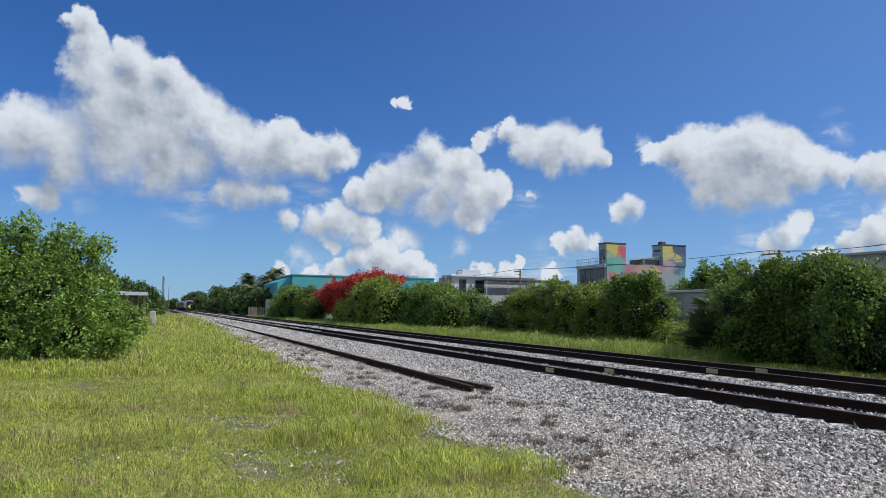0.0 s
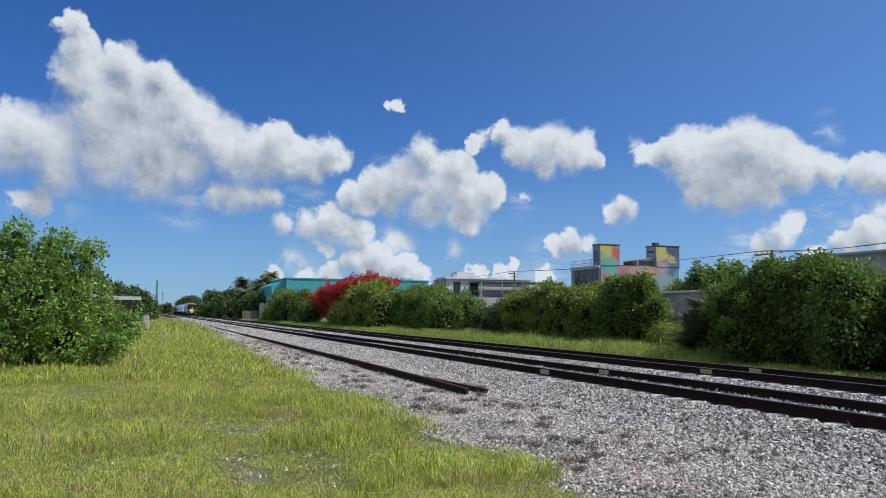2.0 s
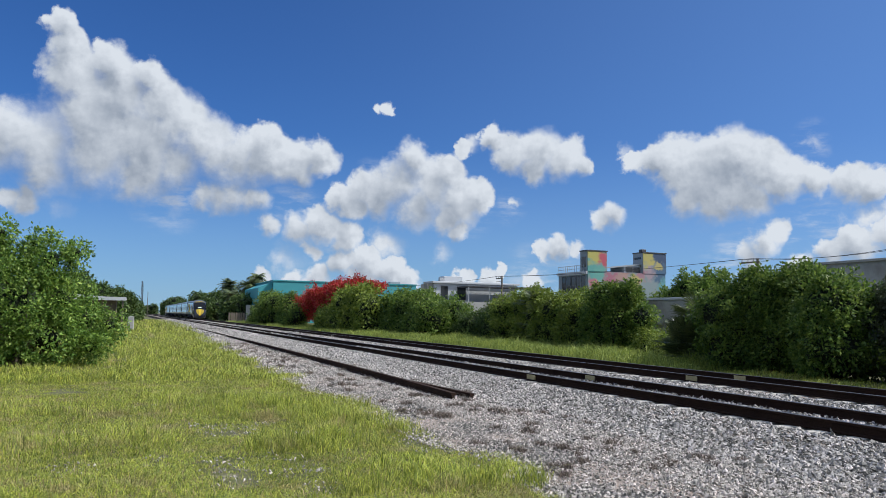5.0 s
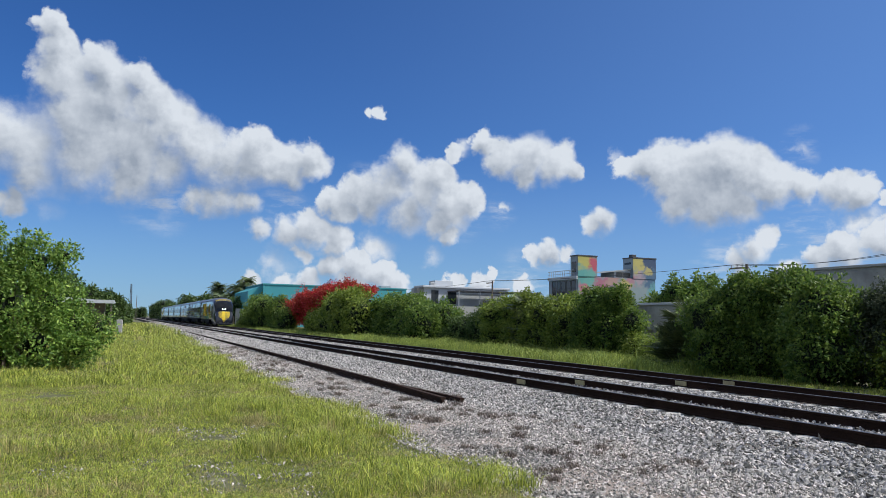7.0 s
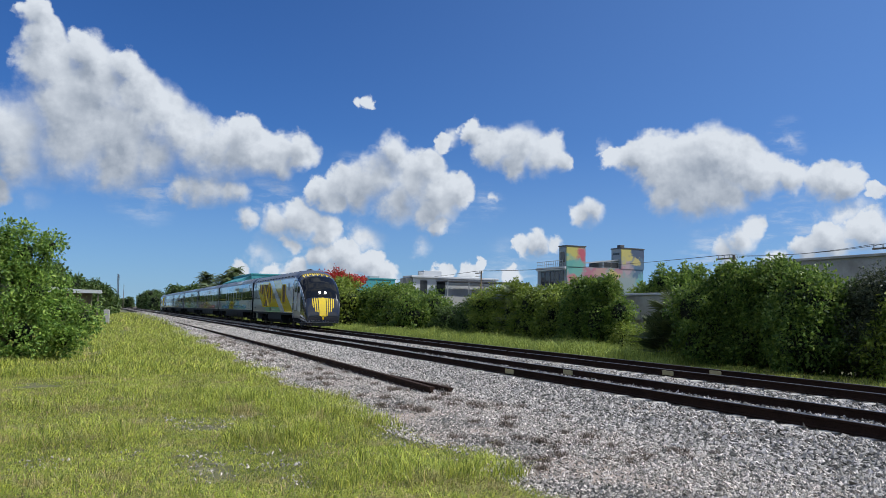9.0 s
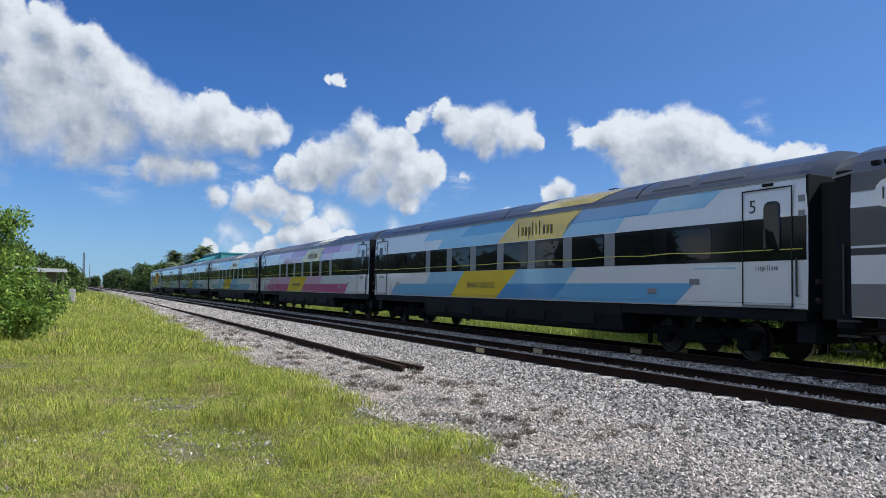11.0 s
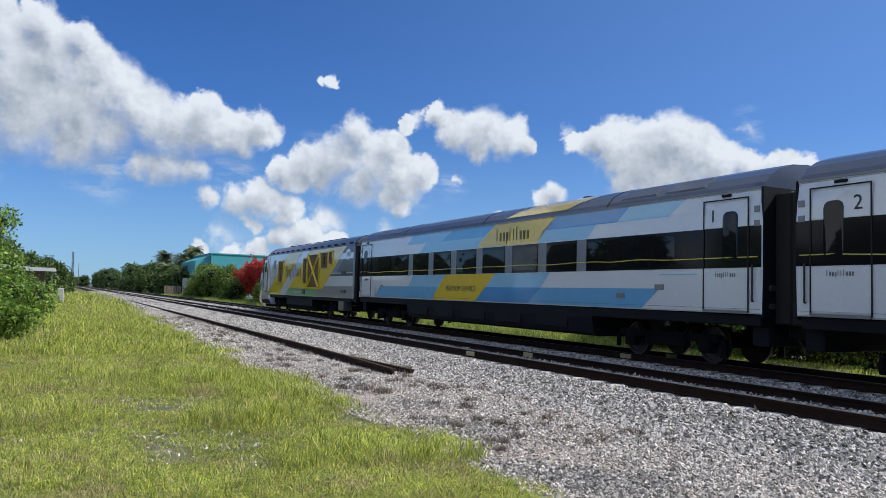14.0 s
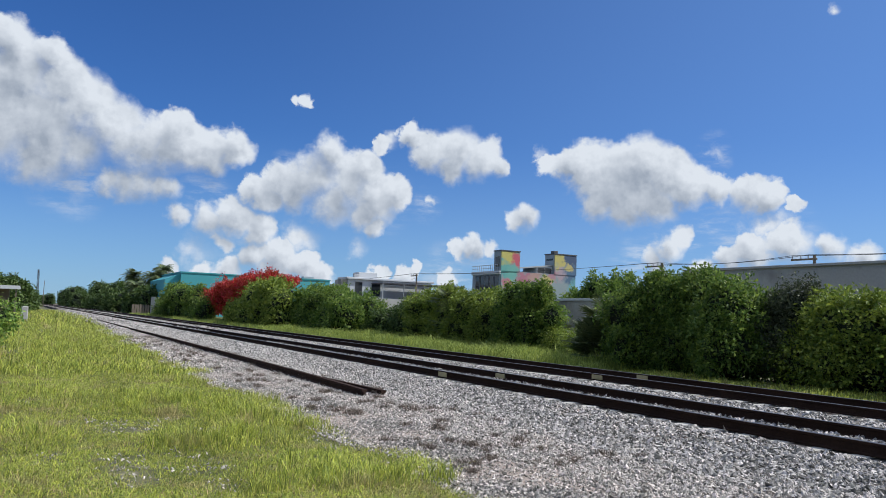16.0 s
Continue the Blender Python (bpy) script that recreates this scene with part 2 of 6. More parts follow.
# ---- materials ----
def material(name, base, rough=0.6, metal=0.0, vary=0.15, scale=3.0, fine=40.0, bump=0.1, per="", spread=0.0, coat=0.0, spec=0.5,
             through_light=0.0, second=None, second_scale=0.6, second_amount=0.0, bump_distance=0.01):
    m = bpy.data.materials.new(name)
    m.use_nodes = True
    nt = m.node_tree
    N, L = nt.nodes, nt.links
    b = N["Principled BSDF"]
    b.inputs["Roughness"].default_value = rough
    b.inputs["Metallic"].default_value = metal
    b.inputs["Coat Weight"].default_value = coat
    b.inputs["Specular IOR Level"].default_value = spec
    tc = N.new("ShaderNodeTexCoord")
    big = N.new("ShaderNodeTexNoise")
    big.inputs["Scale"].default_value = scale
    big.inputs["Detail"].default_value = 5
    L.new(tc.outputs["Object"], big.inputs["Vector"])
    small = N.new("ShaderNodeTexNoise")
    small.inputs["Scale"].default_value = fine
    small.inputs["Detail"].default_value = 3
    L.new(tc.outputs["Object"], small.inputs["Vector"])
    mix = N.new("ShaderNodeMath")
    mix.operation = "ADD"
    L.new(big.outputs["Fac"], mix.inputs[0])
    L.new(small.outputs["Fac"], mix.inputs[1])
    ramp = N.new("ShaderNodeMapRange")
    ramp.inputs["From Min"].default_value, ramp.inputs["From Max"].default_value = 0.6, 1.4
    ramp.inputs["To Min"].default_value, ramp.inputs["To Max"].default_value = 1 - vary, 1 + vary
    L.new(mix.outputs[0], ramp.inputs["Value"])
    hsv = N.new("ShaderNodeHueSaturation")
    hsv.inputs["Color"].default_value = (*base, 1)
    L.new(ramp.outputs[0], hsv.inputs["Value"])
    colour = hsv.outputs["Color"]
    if second:
        patch = N.new("ShaderNodeTexNoise")
        patch.inputs["Scale"].default_value, patch.inputs["Detail"].default_value = second_scale, 6
        L.new(tc.outputs["Object"], patch.inputs["Vector"])
        cut = N.new("ShaderNodeMapRange")
        cut.inputs["From Min"].default_value, cut.inputs["From Max"].default_value = 0.62 - second_amount * 0.3, 0.72 - second_amount * 0.3
        L.new(patch.outputs["Fac"], cut.inputs["Value"])
        mx = N.new("ShaderNodeMix")
        mx.data_type = "RGBA"
        L.new(cut.outputs[0], mx.inputs["Factor"])
        L.new(colour, mx.inputs["A"])
        mx.inputs["B"].default_value = (*second, 1)
        colour = mx.outputs["Result"]
    if per:
        if per == "island":
            g = N.new("ShaderNodeNewGeometry").outputs["Random Per Island"]
        else:
            g = N.new("ShaderNodeObjectInfo").outputs["Random"]
        mr = N.new("ShaderNodeMapRange")
        mr.inputs["To Min"].default_value, mr.inputs["To Max"].default_value = 1 - spread, 1 + spread
        L.new(g, mr.inputs["Value"])
        h2 = N.new("ShaderNodeHueSaturation")
        L.new(colour, h2.inputs["Color"])
        L.new(mr.outputs[0], h2.inputs["Value"])
        mr2 = N.new("ShaderNodeMapRange")
        mr2.inputs["To Min"].default_value, mr2.inputs["To Max"].default_value = 0.5 + spread * 0.05, 0.5 - spread * 0.05
        L.new(g, mr2.inputs["Value"])
        L.new(mr2.outputs[0], h2.inputs["Hue"])
        colour = h2.outputs["Color"]
    L.new(colour, b.inputs["Base Color"])
    if bump:
        bp = N.new("ShaderNodeBump")
        bp.inputs["Strength"].default_value = bump
        bp.inputs["Distance"].default_value = bump_distance
        L.new(small.outputs["Fac"], bp.inputs["Height"])
        L.new(bp.outputs[0], b.inputs["Normal"])
    if through_light:
        tr = N.new("ShaderNodeBsdfTranslucent")
        L.new(colour, tr.inputs["Color"])
        ms = N.new("ShaderNodeMixShader")
        ms.inputs[0].default_value = through_light
        L.new(b.outputs[0], ms.inputs[1])
        L.new(tr.outputs[0], ms.inputs[2])
        L.new(ms.outputs[0], N["Material Output"].inputs["Surface"])
    return m


def plain(name, base, rough=0.5, metal=0.0, **kw):
    return material(name, base, rough, metal, vary=kw.pop("vary", 0.06), bump=kw.pop("bump", 0.02), **kw)


M_GRASSLAND = material("grassland", (0.11, 0.11, 0.045), 0.95, vary=0.35, scale=0.35, fine=9, bump=0.6, second=(0.30, 0.27, 0.19), second_scale=2.2, second_amount=0.1, bump_distance=0.03)
# gravel base kept far darker than its stones: gap shade put into the colour
M_GRAVEL = material("gravel_bed", (0.07, 0.066, 0.06), 0.95, vary=0.45, scale=0.8, fine=28, bump=1.0, second=(0.36, 0.29, 0.24), second_scale=0.6, second_amount=0.45, bump_distance=0.03)
M_STONE = material("crushed_stone", (0.39, 0.37, 0.34), 0.95, vary=0.3, scale=8, fine=60, bump=0.3, per="island", spread=0.78)
M_PEBBLE = material("pebbles", (0.46, 0.425, 0.38), 0.9, vary=0.25, scale=8, fine=60, bump=0.2, per="island", spread=0.66)
M_BLADE = material("grass_blade", (0.385, 0.445, 0.08), 0.6, vary=0.4, scale=0.8, fine=5, bump=0, per="island", spread=0.6, through_light=0.35, second=(0.46, 0.42, 0.17), second_scale=1.1, second_amount=0.2)
M_STRAW = material("dry_straw", (0.42, 0.35, 0.17), 0.7, vary=0.3, scale=0.8, fine=5, bump=0, per="island", spread=0.5, through_light=0.25)
M_BLADE_FAR = material("lush_blade", (0.28, 0.35, 0.07), 0.6, vary=0.25, scale=0.3, fine=5, bump=0, per="island", spread=0.4, through_light=0.35)
M_DRY = material("dry_stalk", (0.20, 0.16, 0.13), 0.9, vary=0.3, bump=0, per="island", spread=0.4)
M_RAIL = material("rusty_rail", (0.028, 0.017, 0.013), 0.92, 0.0, vary=0.4, scale=2, fine=35, bump=0.4, spec=0.08)
M_RAILHEAD = material("worn_railhead", (0.26, 0.25, 0.245), 0.45, 1.0, vary=0.1, scale=2, fine=30, bump=0.05)
M_OLDRAIL = material("old_rusted_rail", (0.042, 0.026, 0.020), 0.9, 0.0, vary=0.4, scale=3, fine=35, bump=0.5, spec=0.1)
M_TIE = material("concrete_tie", (0.46, 0.44, 0.40), 0.9, vary=0.25, scale=3, fine=25, bump=0.4, per="object", spread=0.2)
M_MARK = material("yellow_tie_mark", (0.42, 0.37, 0.20), 0.8, vary=0.3, fine=30)

# ---- leaves and crowns ----
M_LEAF_BRIGHT = material("leaf_bright_green", (0.20, 0.32, 0.065), 0.42, spec=0.3, vary=0.3, scale=0.5, fine=4, bump=0, per="island", spread=0.55, through_light=0.36)
M_LEAF = material("leaf_green", (0.15, 0.235, 0.045), 0.42, spec=0.3, vary=0.3, scale=0.4, fine=4, bump=0, per="island", spread=0.55, through_light=0.42)
M_LEAF_DARK = material("leaf_dark_green", (0.085, 0.14, 0.036), 0.45, spec=0.3, vary=0.3, scale=0.4, fine=4, bump=0, per="island", spread=0.5, through_light=0.2)
M_LEAF_GREY = material("leaf_grey_green", (0.085, 0.105, 0.055), 0.5, spec=0.3, vary=0.3, scale=0.4, fine=4, bump=0, per="island", spread=0.5, through_light=0.2)
M_LEAF_YELLOW = material("leaf_yellow_green", (0.21, 0.28, 0.045), 0.45, spec=0.3, vary=0.3, scale=0.4, fine=4, bump=0, per="island", spread=0.45, through_light=0.3)
M_BLOSSOM = material("red_blossom", (0.46, 0.05, 0.025), 0.55, vary=0.25, scale=0.5, fine=4, bump=0, per="island", spread=0.45, through_light=0.3)
# near black: the shade deep inside a crown, put into the colour
M_INNER_SHADE = material("inner_shade", (0.011, 0.018, 0.007), 1.0, vary=0.4, scale=1.2, fine=6, bump=1.0, bump_distance=0.2)
M_BARK = material("bark", (0.13, 0.10, 0.075), 0.9, vary=0.3, scale=4, fine=30, bump=0.6)
M_PALM = material("palm_frond", (0.12, 0.155, 0.06), 0.38, spec=0.45, vary=0.25, scale=0.5, fine=4, bump=0, per="island", spread=0.4, through_light=0.2)


def leaf_cloud(rng, centres, radius, per_centre, size, drop=0.15):
    """Leaves, each a small folded rhombus, round the ends of twigs."""
    n = len(centres) * per_centre
    c = np.repeat(np.asarray(centres), per_centre, 0)
    off = rng.normal(size=(n, 3))
    off /= np.linalg.norm(off, axis=1, keepdims=True) + 1e-9
    off *= (rng.random((n, 1)) ** 0.5) * radius
    p = c + off
    d = off / (np.linalg.norm(off, axis=1, keepdims=True) + 1e-9) + rng.normal(size=(n, 3)) * 0.7
    d[:, 2] -= drop
    d /= np.linalg.norm(d, axis=1, keepdims=True) + 1e-9
    up = rng.normal(size=(n, 3)) * 0.6 + np.array([0, 0, 1.0])
    side = np.cross(d, up)
    side /= np.linalg.norm(side, axis=1, keepdims=True) + 1e-9
    nor = np.cross(side, d)
    s = size * (0.6 + 0.8 * rng.random((n, 1)))
    a = p
    b = p + d * s * 0.5 + side * s * 0.29 + nor * s * 0.08
    t = p + d * s
    e = p + d * s * 0.5 - side * s * 0.29 + nor * s * 0.08
    v = np.stack([a, b, t, e], 1).reshape(-1, 3)
    i = np.arange(n)[:, None] * 4
    f = np.concatenate([i + [[0, 1, 2]], i + [[0, 2, 3]]], 1).reshape(-1, 3)
    return v, f


def blob_points(rng, blobs, count, low=-0.35):
    """Twig ends on the outside of a heap of ellipsoids (x, y, z, rx, ry, rz)."""
    b = np.asarray(blobs, dtype=float)
    w = (b[:, 3] * b[:, 4] + b[:, 4] * b[:, 5] + b[:, 3] * b[:, 5])
    k = rng.choice(len(b), size=count * 3, p=w / w.sum())
    d = rng.normal(size=(count * 3, 3))
    d /= np.linalg.norm(d, axis=1, keepdims=True)
    r = 0.80 + 0.28 * rng.random((count * 3, 1)) ** 1.5
    lump = np.array([noise.noise(Vector(q) * 2.4 + Vector((j * 3.1, 0, 0))) for q, j in zip(d, k)])[:, None]
    r = r * (1 + 0.30 * lump)
    far = rng.random((count * 3, 1)) < 0.07
    r = np.where(far & (d[:, 2:] > -0.1), r + 0.22 * rng.random((count * 3, 1)), r)
    p = b[k, :3] + d * b[k, 3:] * r
    inside = np.zeros(len(p), bool)
    for j, q in enumerate(b):
        inside |= (np.sum(((p - q[:3]) / q[3:]) ** 2, 1) < 0.55) & (k != j)
    ok = ~inside & (p[:, 2] > 0.12)
    p, d, k = p[ok][:count], d[ok][:count], k[ok][:count]
    # young shoots standing out of the crown
    tops = np.flatnonzero((d[:, 2] > 0.1) & (rng.random(len(p)) < 0.05))
    extra = []
    for j in tops:
        way = d[j] * 0.6 + rng.normal(size=3) * 0.35 + np.array([0, 0, 0.7])
        reach = rng.uniform(0.1, 0.33) * b[k[j], 3:].mean()
        for q in (0.3, 0.6, 0.85, 1.1):
            extra.append(p[j] + way * reach * q)
    return np.concatenate([p, np.array(extra)]) if extra else p


# lumpy blobs filling the crown, coloured dark in place of inner shade
def inner_mass(blobs, shrink=0.8, name="inner_shade", seed=3):
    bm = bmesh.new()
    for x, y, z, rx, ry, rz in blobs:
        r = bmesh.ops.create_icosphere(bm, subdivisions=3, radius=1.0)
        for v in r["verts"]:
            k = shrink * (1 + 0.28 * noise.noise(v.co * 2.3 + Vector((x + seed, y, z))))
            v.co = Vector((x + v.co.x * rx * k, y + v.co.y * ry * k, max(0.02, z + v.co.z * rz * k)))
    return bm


def shrub(name, label, category, blobs, twigs, per_twig, leaf, mat, seed, spread=0.35, group="", branches=5, shrink=0.78, trunk=0.0):
    """A bush or tree: stems, a near-black inner mass painted as shade, and a crown of single leaves."""
    rng = np.random.default_rng(seed)
    b = np.asarray(blobs, dtype=float)
    bx, by = float(b[:, 0].mean()), float(b[:, 1].mean())
    ob = thing(name, label, category, pose(bx, by, 0), group)
    loc = b.copy()
    loc[:, 0] -= bx
    loc[:, 1] -= by
    pts = blob_points(rng, loc, twigs)
    v, f = leaf_cloud(rng, pts, spread * rng.uniform(0.6, 1.15, (len(pts), 1)).repeat(per_twig, 0), per_twig, leaf)
    part_np("crown", v, f, mat, ob)
    part("inner_shade", inner_mass(loc, shrink, seed=seed), M_INNER_SHADE, ob, smooth=True)
    bm = bmesh.new()
    for i in range(branches):
        q = loc[rng.integers(len(loc))]
        base = Vector((rng.normal() * 0.25, rng.normal() * 0.25, -0.05)) if not trunk else Vector((0, 0, trunk * 0.8))
        mid = Vector((q[0] * 0.5, q[1] * 0.5, q[2] * 0.55))
        end = Vector((q[0], q[1], q[2] + q[5] * 0.5))
        tube(bm, base, mid, 0.07 + trunk * 0.02, 0.05, 6)
        tube(bm, mid, end, 0.05, 0.015, 5)
    if trunk:
        tube(bm, (0, 0, -0.1), (0, 0, trunk), 0.22, 0.16, 10)
    part("trunk", bm, M_BARK, ob)
    return ob


def ball(x, y, z, r, rz=None):
    return (x, y, z, r, r, rz or r)


def heap(seed, x0, x1, y0, y1, height, n, r=1.2):
    """Ellipsoids heaped into a long uneven mass."""
    rng = np.random.default_rng(seed)
    out = []
    for i in range(n):
        x, y = rng.uniform(x0, x1), rng.uniform(y0, y1)
        rr = r * rng.uniform(0.75, 1.3)
        top = height * rng.uniform(0.66, 1.03)
        out.append((x, y, max(rr * 0.5, top - rr), rr, rr * 1.1, rr))
        out.append((x + rng.normal() * 0.3, y + rng.normal() * 0.3, (top - rr) * 0.45, rr * 1.15, rr * 1.2, rr * 1.1))
    return out


def ridge(seed, x0, x1, tops, n, r=1.0):
    """Ellipsoids heaped into a hedge whose crest follows (y, height)."""
    rng = np.random.default_rng(seed)
    ys, hs = zip(*sorted(tops))
    out = []
    for i in range(n):
        y = ys[0] + (ys[-1] - ys[0]) * (i + rng.uniform(0.1, 0.9)) / n
        top = float(np.interp(y, ys, hs)) * rng.uniform(0.82, 1.02)
        rr = min(r * rng.uniform(0.65, 1.15), top * 0.5)
        x = rng.uniform(x0, x1)
        out.append((x, y, top - rr * 0.9, rr, rr * 1.05, rr))
        out.append((x - rng.uniform(0.0, 0.6), y + rng.normal() * 0.4, (top - rr) * 0.45, rr * 1.1, rr * 1.15, max(0.5, (top - rr) * 0.55)))
    return out


# ---- ground ----
def height(x):
    """The lie of the land across the line: grass, gravel flat, ballast bed, verge."""
    xs = [-400, -8, 3.0, 4.6, 8.2, 9.45, 17.0, 18.2, 400]
    zs = [-0.05, 0.02, 0.05, 0.0, 0.0, 0.115, 0.115, 0.0, -0.05]
    return np.interp(x, xs, zs)


def ground_sheet(name, xs, ys, mat, lift, rough, label, category):
    X, Y = np.meshgrid(xs, ys)
    Z = height(X) + lift
    if rough:
        Z = Z + np.array([[noise.fractal(Vector((a * 0.8, b * 0.8, 3.3)), 1.0, 2.0, 4) * rough for a, b in zip(ra, rb)] for ra, rb in zip(X, Y)])
    v = np.stack([X, Y, Z], -1).reshape(-1, 3)
    ny, nx = X.shape
    i = (np.arange(ny - 1)[:, None] * nx + np.arange(nx - 1)[None]).ravel()
    f = np.stack([i, i + 1, i + nx + 1, i + nx], 1)
    ob = new(name, mesh_np(name, v, f, mat, True))
    return tagged(ob, label, category, kind="structure")


_far = [-4500, -2500, -1200, -600, -300, -150, -80, -50]
ground_sheet("ground", _far + list(np.arange(-40, 8.2, 1.0)) + [8.2, 9.45, 17, 18.2] + list(np.arange(19, 60, 2.0)) + [80, 150, 300, 600, 1200, 2500, 4500],
             _far + list(np.arange(-40, 140, 1.5)) + [150, 200, 300, 450, 700, 1200, 2500, 4700], M_GRASSLAND, -0.06, 0.0,
             "flat grassy ground with bare sandy patches", "ground")


def gravel_edge(y):
    return 4.15 + 0.35 * math.sin(y * 0.9) + 0.25 * math.sin(y * 2.3 + 1) + max(0, y - 30) * 0.03


# gravel bed: the strip beside the tracks and under them
_gy = list(np.arange(-40, 60, 0.5)) + list(np.arange(60, 200, 4.0)) + [250, 350, 500, 700, 900]
_v, _f = [], []
for _y in _gy:
    e = gravel_edge(_y)
    _row = [e, e + 0.5, 6, 7, 8.2, 8.8, 9.45, 10.9, 12.6, 13.6, 15.3, 17.0, 17.6, 18.3]
    for _x in _row:
        _v.append((_x, _y, float(height(_x)) - (0.09 if _x in (e, 18.3) else 0.0)))
_k = len(_row)
for j in range(len(_gy) - 1):
    for i in range(_k - 1):
        _f.append((j * _k + i, j * _k + i + 1, (j + 1) * _k + i + 1, (j + 1) * _k + i))
_gravel = tagged(new("gravel_bed", mesh_np("gravel_bed", _v, _f, M_GRAVEL, True)), "grey crushed-stone bed under and beside the railway tracks", "gravel", kind="structure")


# ---- tracks ----
RAIL_PROFILE = [(-0.076, 0), (0.076, 0), (0.076, 0.012), (0.018, 0.035), (0.012, 0.06), (0.012, 0.125), (0.036, 0.145), (0.037, 0.178),
                (-0.037, 0.178), (-0.036, 0.145), (-0.012, 0.125), (-0.012, 0.06), (-0.018, 0.035), (-0.076, 0.012)]
RAIL_BASE = RAIL_TOP - 0.186
HEAD = [(-0.036, 0.176), (0.036, 0.176), (0.037, 0.182), (0.028, 0.186), (-0.028, 0.186), (-0.037, 0.182)]
TIE_STEP = 0.61


def tie_mesh():
    bm = bmesh.new()
    prof = [(-1.295, -0.16), (1.295, -0.16), (1.295, -0.035), (1.27, 0.0), (0.55, 0.0), (0.4, -0.03), (-0.4, -0.03), (-0.55, 0.0), (-1.27, 0.0), (-1.295, -0.035)]
    rings = [[bm.verts.new((x, y * (1.0 if z < -0.1 else 0.88), z)) for x, z in prof] for y in (-0.135, 0.135)]
    n = len(prof)
    for i in range(n):
        bm.faces.new((rings[0][i], rings[0][(i + 1) % n], rings[1][(i + 1) % n], rings[1][i]))
    bm.faces.new(rings[0][::-1])
    bm.faces.new(rings[1])
    bmesh.ops.recalc_face_normals(bm, faces=bm.faces)
    me = bpy.data.meshes.new("tie")
    bm.to_mesh(me)
    bm.free()
    me.materials.append(M_TIE)
    return me


def track(label, centre):
    ob = thing("railway_track", label, "railway track", pose(centre, 0, 0), kind="structure")
    st = [(y, 1, 1, RAIL_BASE) for y in (TRACK_FROM, 0, 40, 120, 300, TRACK_TO)]
    for s in (-0.7525, 0.7525):
        r = part("rail", sweep([(x + s, z) for x, z in RAIL_PROFILE], st), M_RAIL, ob)
        part("rail_head", sweep([(x + s, z) for x, z in HEAD], st), M_RAILHEAD, r, "rail top polished by wheels")
    return ob


near_track = track("railway track nearer the grass, rusty rails on concrete ties", NEAR_LINE)
far_track = track("railway track beside the bushes, rails on concrete ties", FAR_LINE)

# the cut-off end of an old siding lying in the gravel
siding = thing("old_rail", "rusty cut-off rail abandoned in the gravel", "rail", pose(0, 0, 0))
_pr = [(-0.09, 0.0), (0.09, 0.0), (0.09, 0.02), (0.03, 0.05), (0.02, 0.12), (0.05, 0.135), (0.05, 0.185), (-0.05, 0.185), (-0.05, 0.135), (-0.02, 0.12), (-0.03, 0.05), (-0.09, 0.02)]


def rail_length(bm, stations):
    """A length of worn rail lying along (y, x, sink)."""
    rings = [[bm.verts.new((x0 + x * 1.15, y, z + dz)) for x, z in _pr] for y, x0, dz in stations]
    for a, b in zip(rings, rings[1:]):
        for i in range(len(_pr)):
            bm.faces.new((a[i], a[(i + 1) % len(_pr)], b[(i + 1) % len(_pr)], b[i]))
    bm.faces.new(rings[0][::-1])
    bm.faces.new(rings[-1])
    return bm


part("rail", rail_length(bmesh.new(), [(15.2, 6.58, -0.02), (18.5, 6.62, 0.0), (24, 6.66, 0.01), (33, 6.74, -0.01), (45, 6.82, -0.02), (62, 6.84, -0.04), (95, 6.86, -0.06)]), M_OLDRAIL, siding)
part("rail", rail_length(bmesh.new(), [(15.35, 7.1, -0.06), (16.8, 6.98, -0.05), (18.6, 6.86, -0.05)]), M_OLDRAIL, siding, "shorter cut rail lying beside the first")

# ---- train: materials ----
M_WHITE = material("white_coach_paint", (0.72, 0.77, 0.82), 0.24, vary=0.05, scale=0.7, fine=12, bump=0.02, coat=1.0, second=(0.55, 0.55, 0.54), second_scale=0.9, second_amount=-0.15)
M_BAND = material("black_window_band", (0.008, 0.009, 0.011), 0.10, vary=0.2, bump=0.0, spec=0.22)
M_GLASS = material("tinted_glass", (0.008, 0.009, 0.011), 0.025, vary=0.1, bump=0.0, spec=0.35)
M_PILLAR = material("silver_pillar", (0.22, 0.23, 0.25), 0.3, 0.2, vary=0.06, bump=0.02)
M_ROOF = material("coach_roof", (0.085, 0.11, 0.165), 0.3, 0.3, vary=0.15, scale=0.8, fine=20, bump=0.05)
M_SKIRT = material("dark_skirt", (0.010, 0.012, 0.016), 0.6, 0.0, spec=0.12, vary=0.2, scale=1, fine=14, bump=0.08)
M_UNDER = material("underframe", (0.009, 0.009, 0.010), 0.9, 0.0, spec=0.1, vary=0.3, scale=2, fine=20, bump=0.2)
M_STEEL = material("wheel_steel", (0.07, 0.062, 0.058), 0.55, 0.6, vary=0.2, bump=0.05)
M_RUBBER = material("black_rubber", (0.015, 0.015, 0.016), 0.85, vary=0.15, bump=0.1)
M_YELLOW = plain("yellow_livery", (0.78, 0.56, 0.015), 0.25, coat=1.0)
M_GREEN = plain("green_livery", (0.10, 0.33, 0.13), 0.35, coat=0.3)
M_GREY = plain("grey_livery", (0.19, 0.20, 0.21), 0.35, coat=0.3)
M_DARKGREY = plain("dark_grey_livery", (0.085, 0.09, 0.10), 0.35, coat=0.3)
M_SILVER = plain("silver_livery", (0.44, 0.45, 0.46), 0.35, coat=0.3)
M_BLUE = plain("blue_livery", (0.055, 0.30, 0.66), 0.25, coat=1.0)
M_SKY = plain("light_blue_livery", (0.29, 0.58, 0.82), 0.25, coat=1.0)
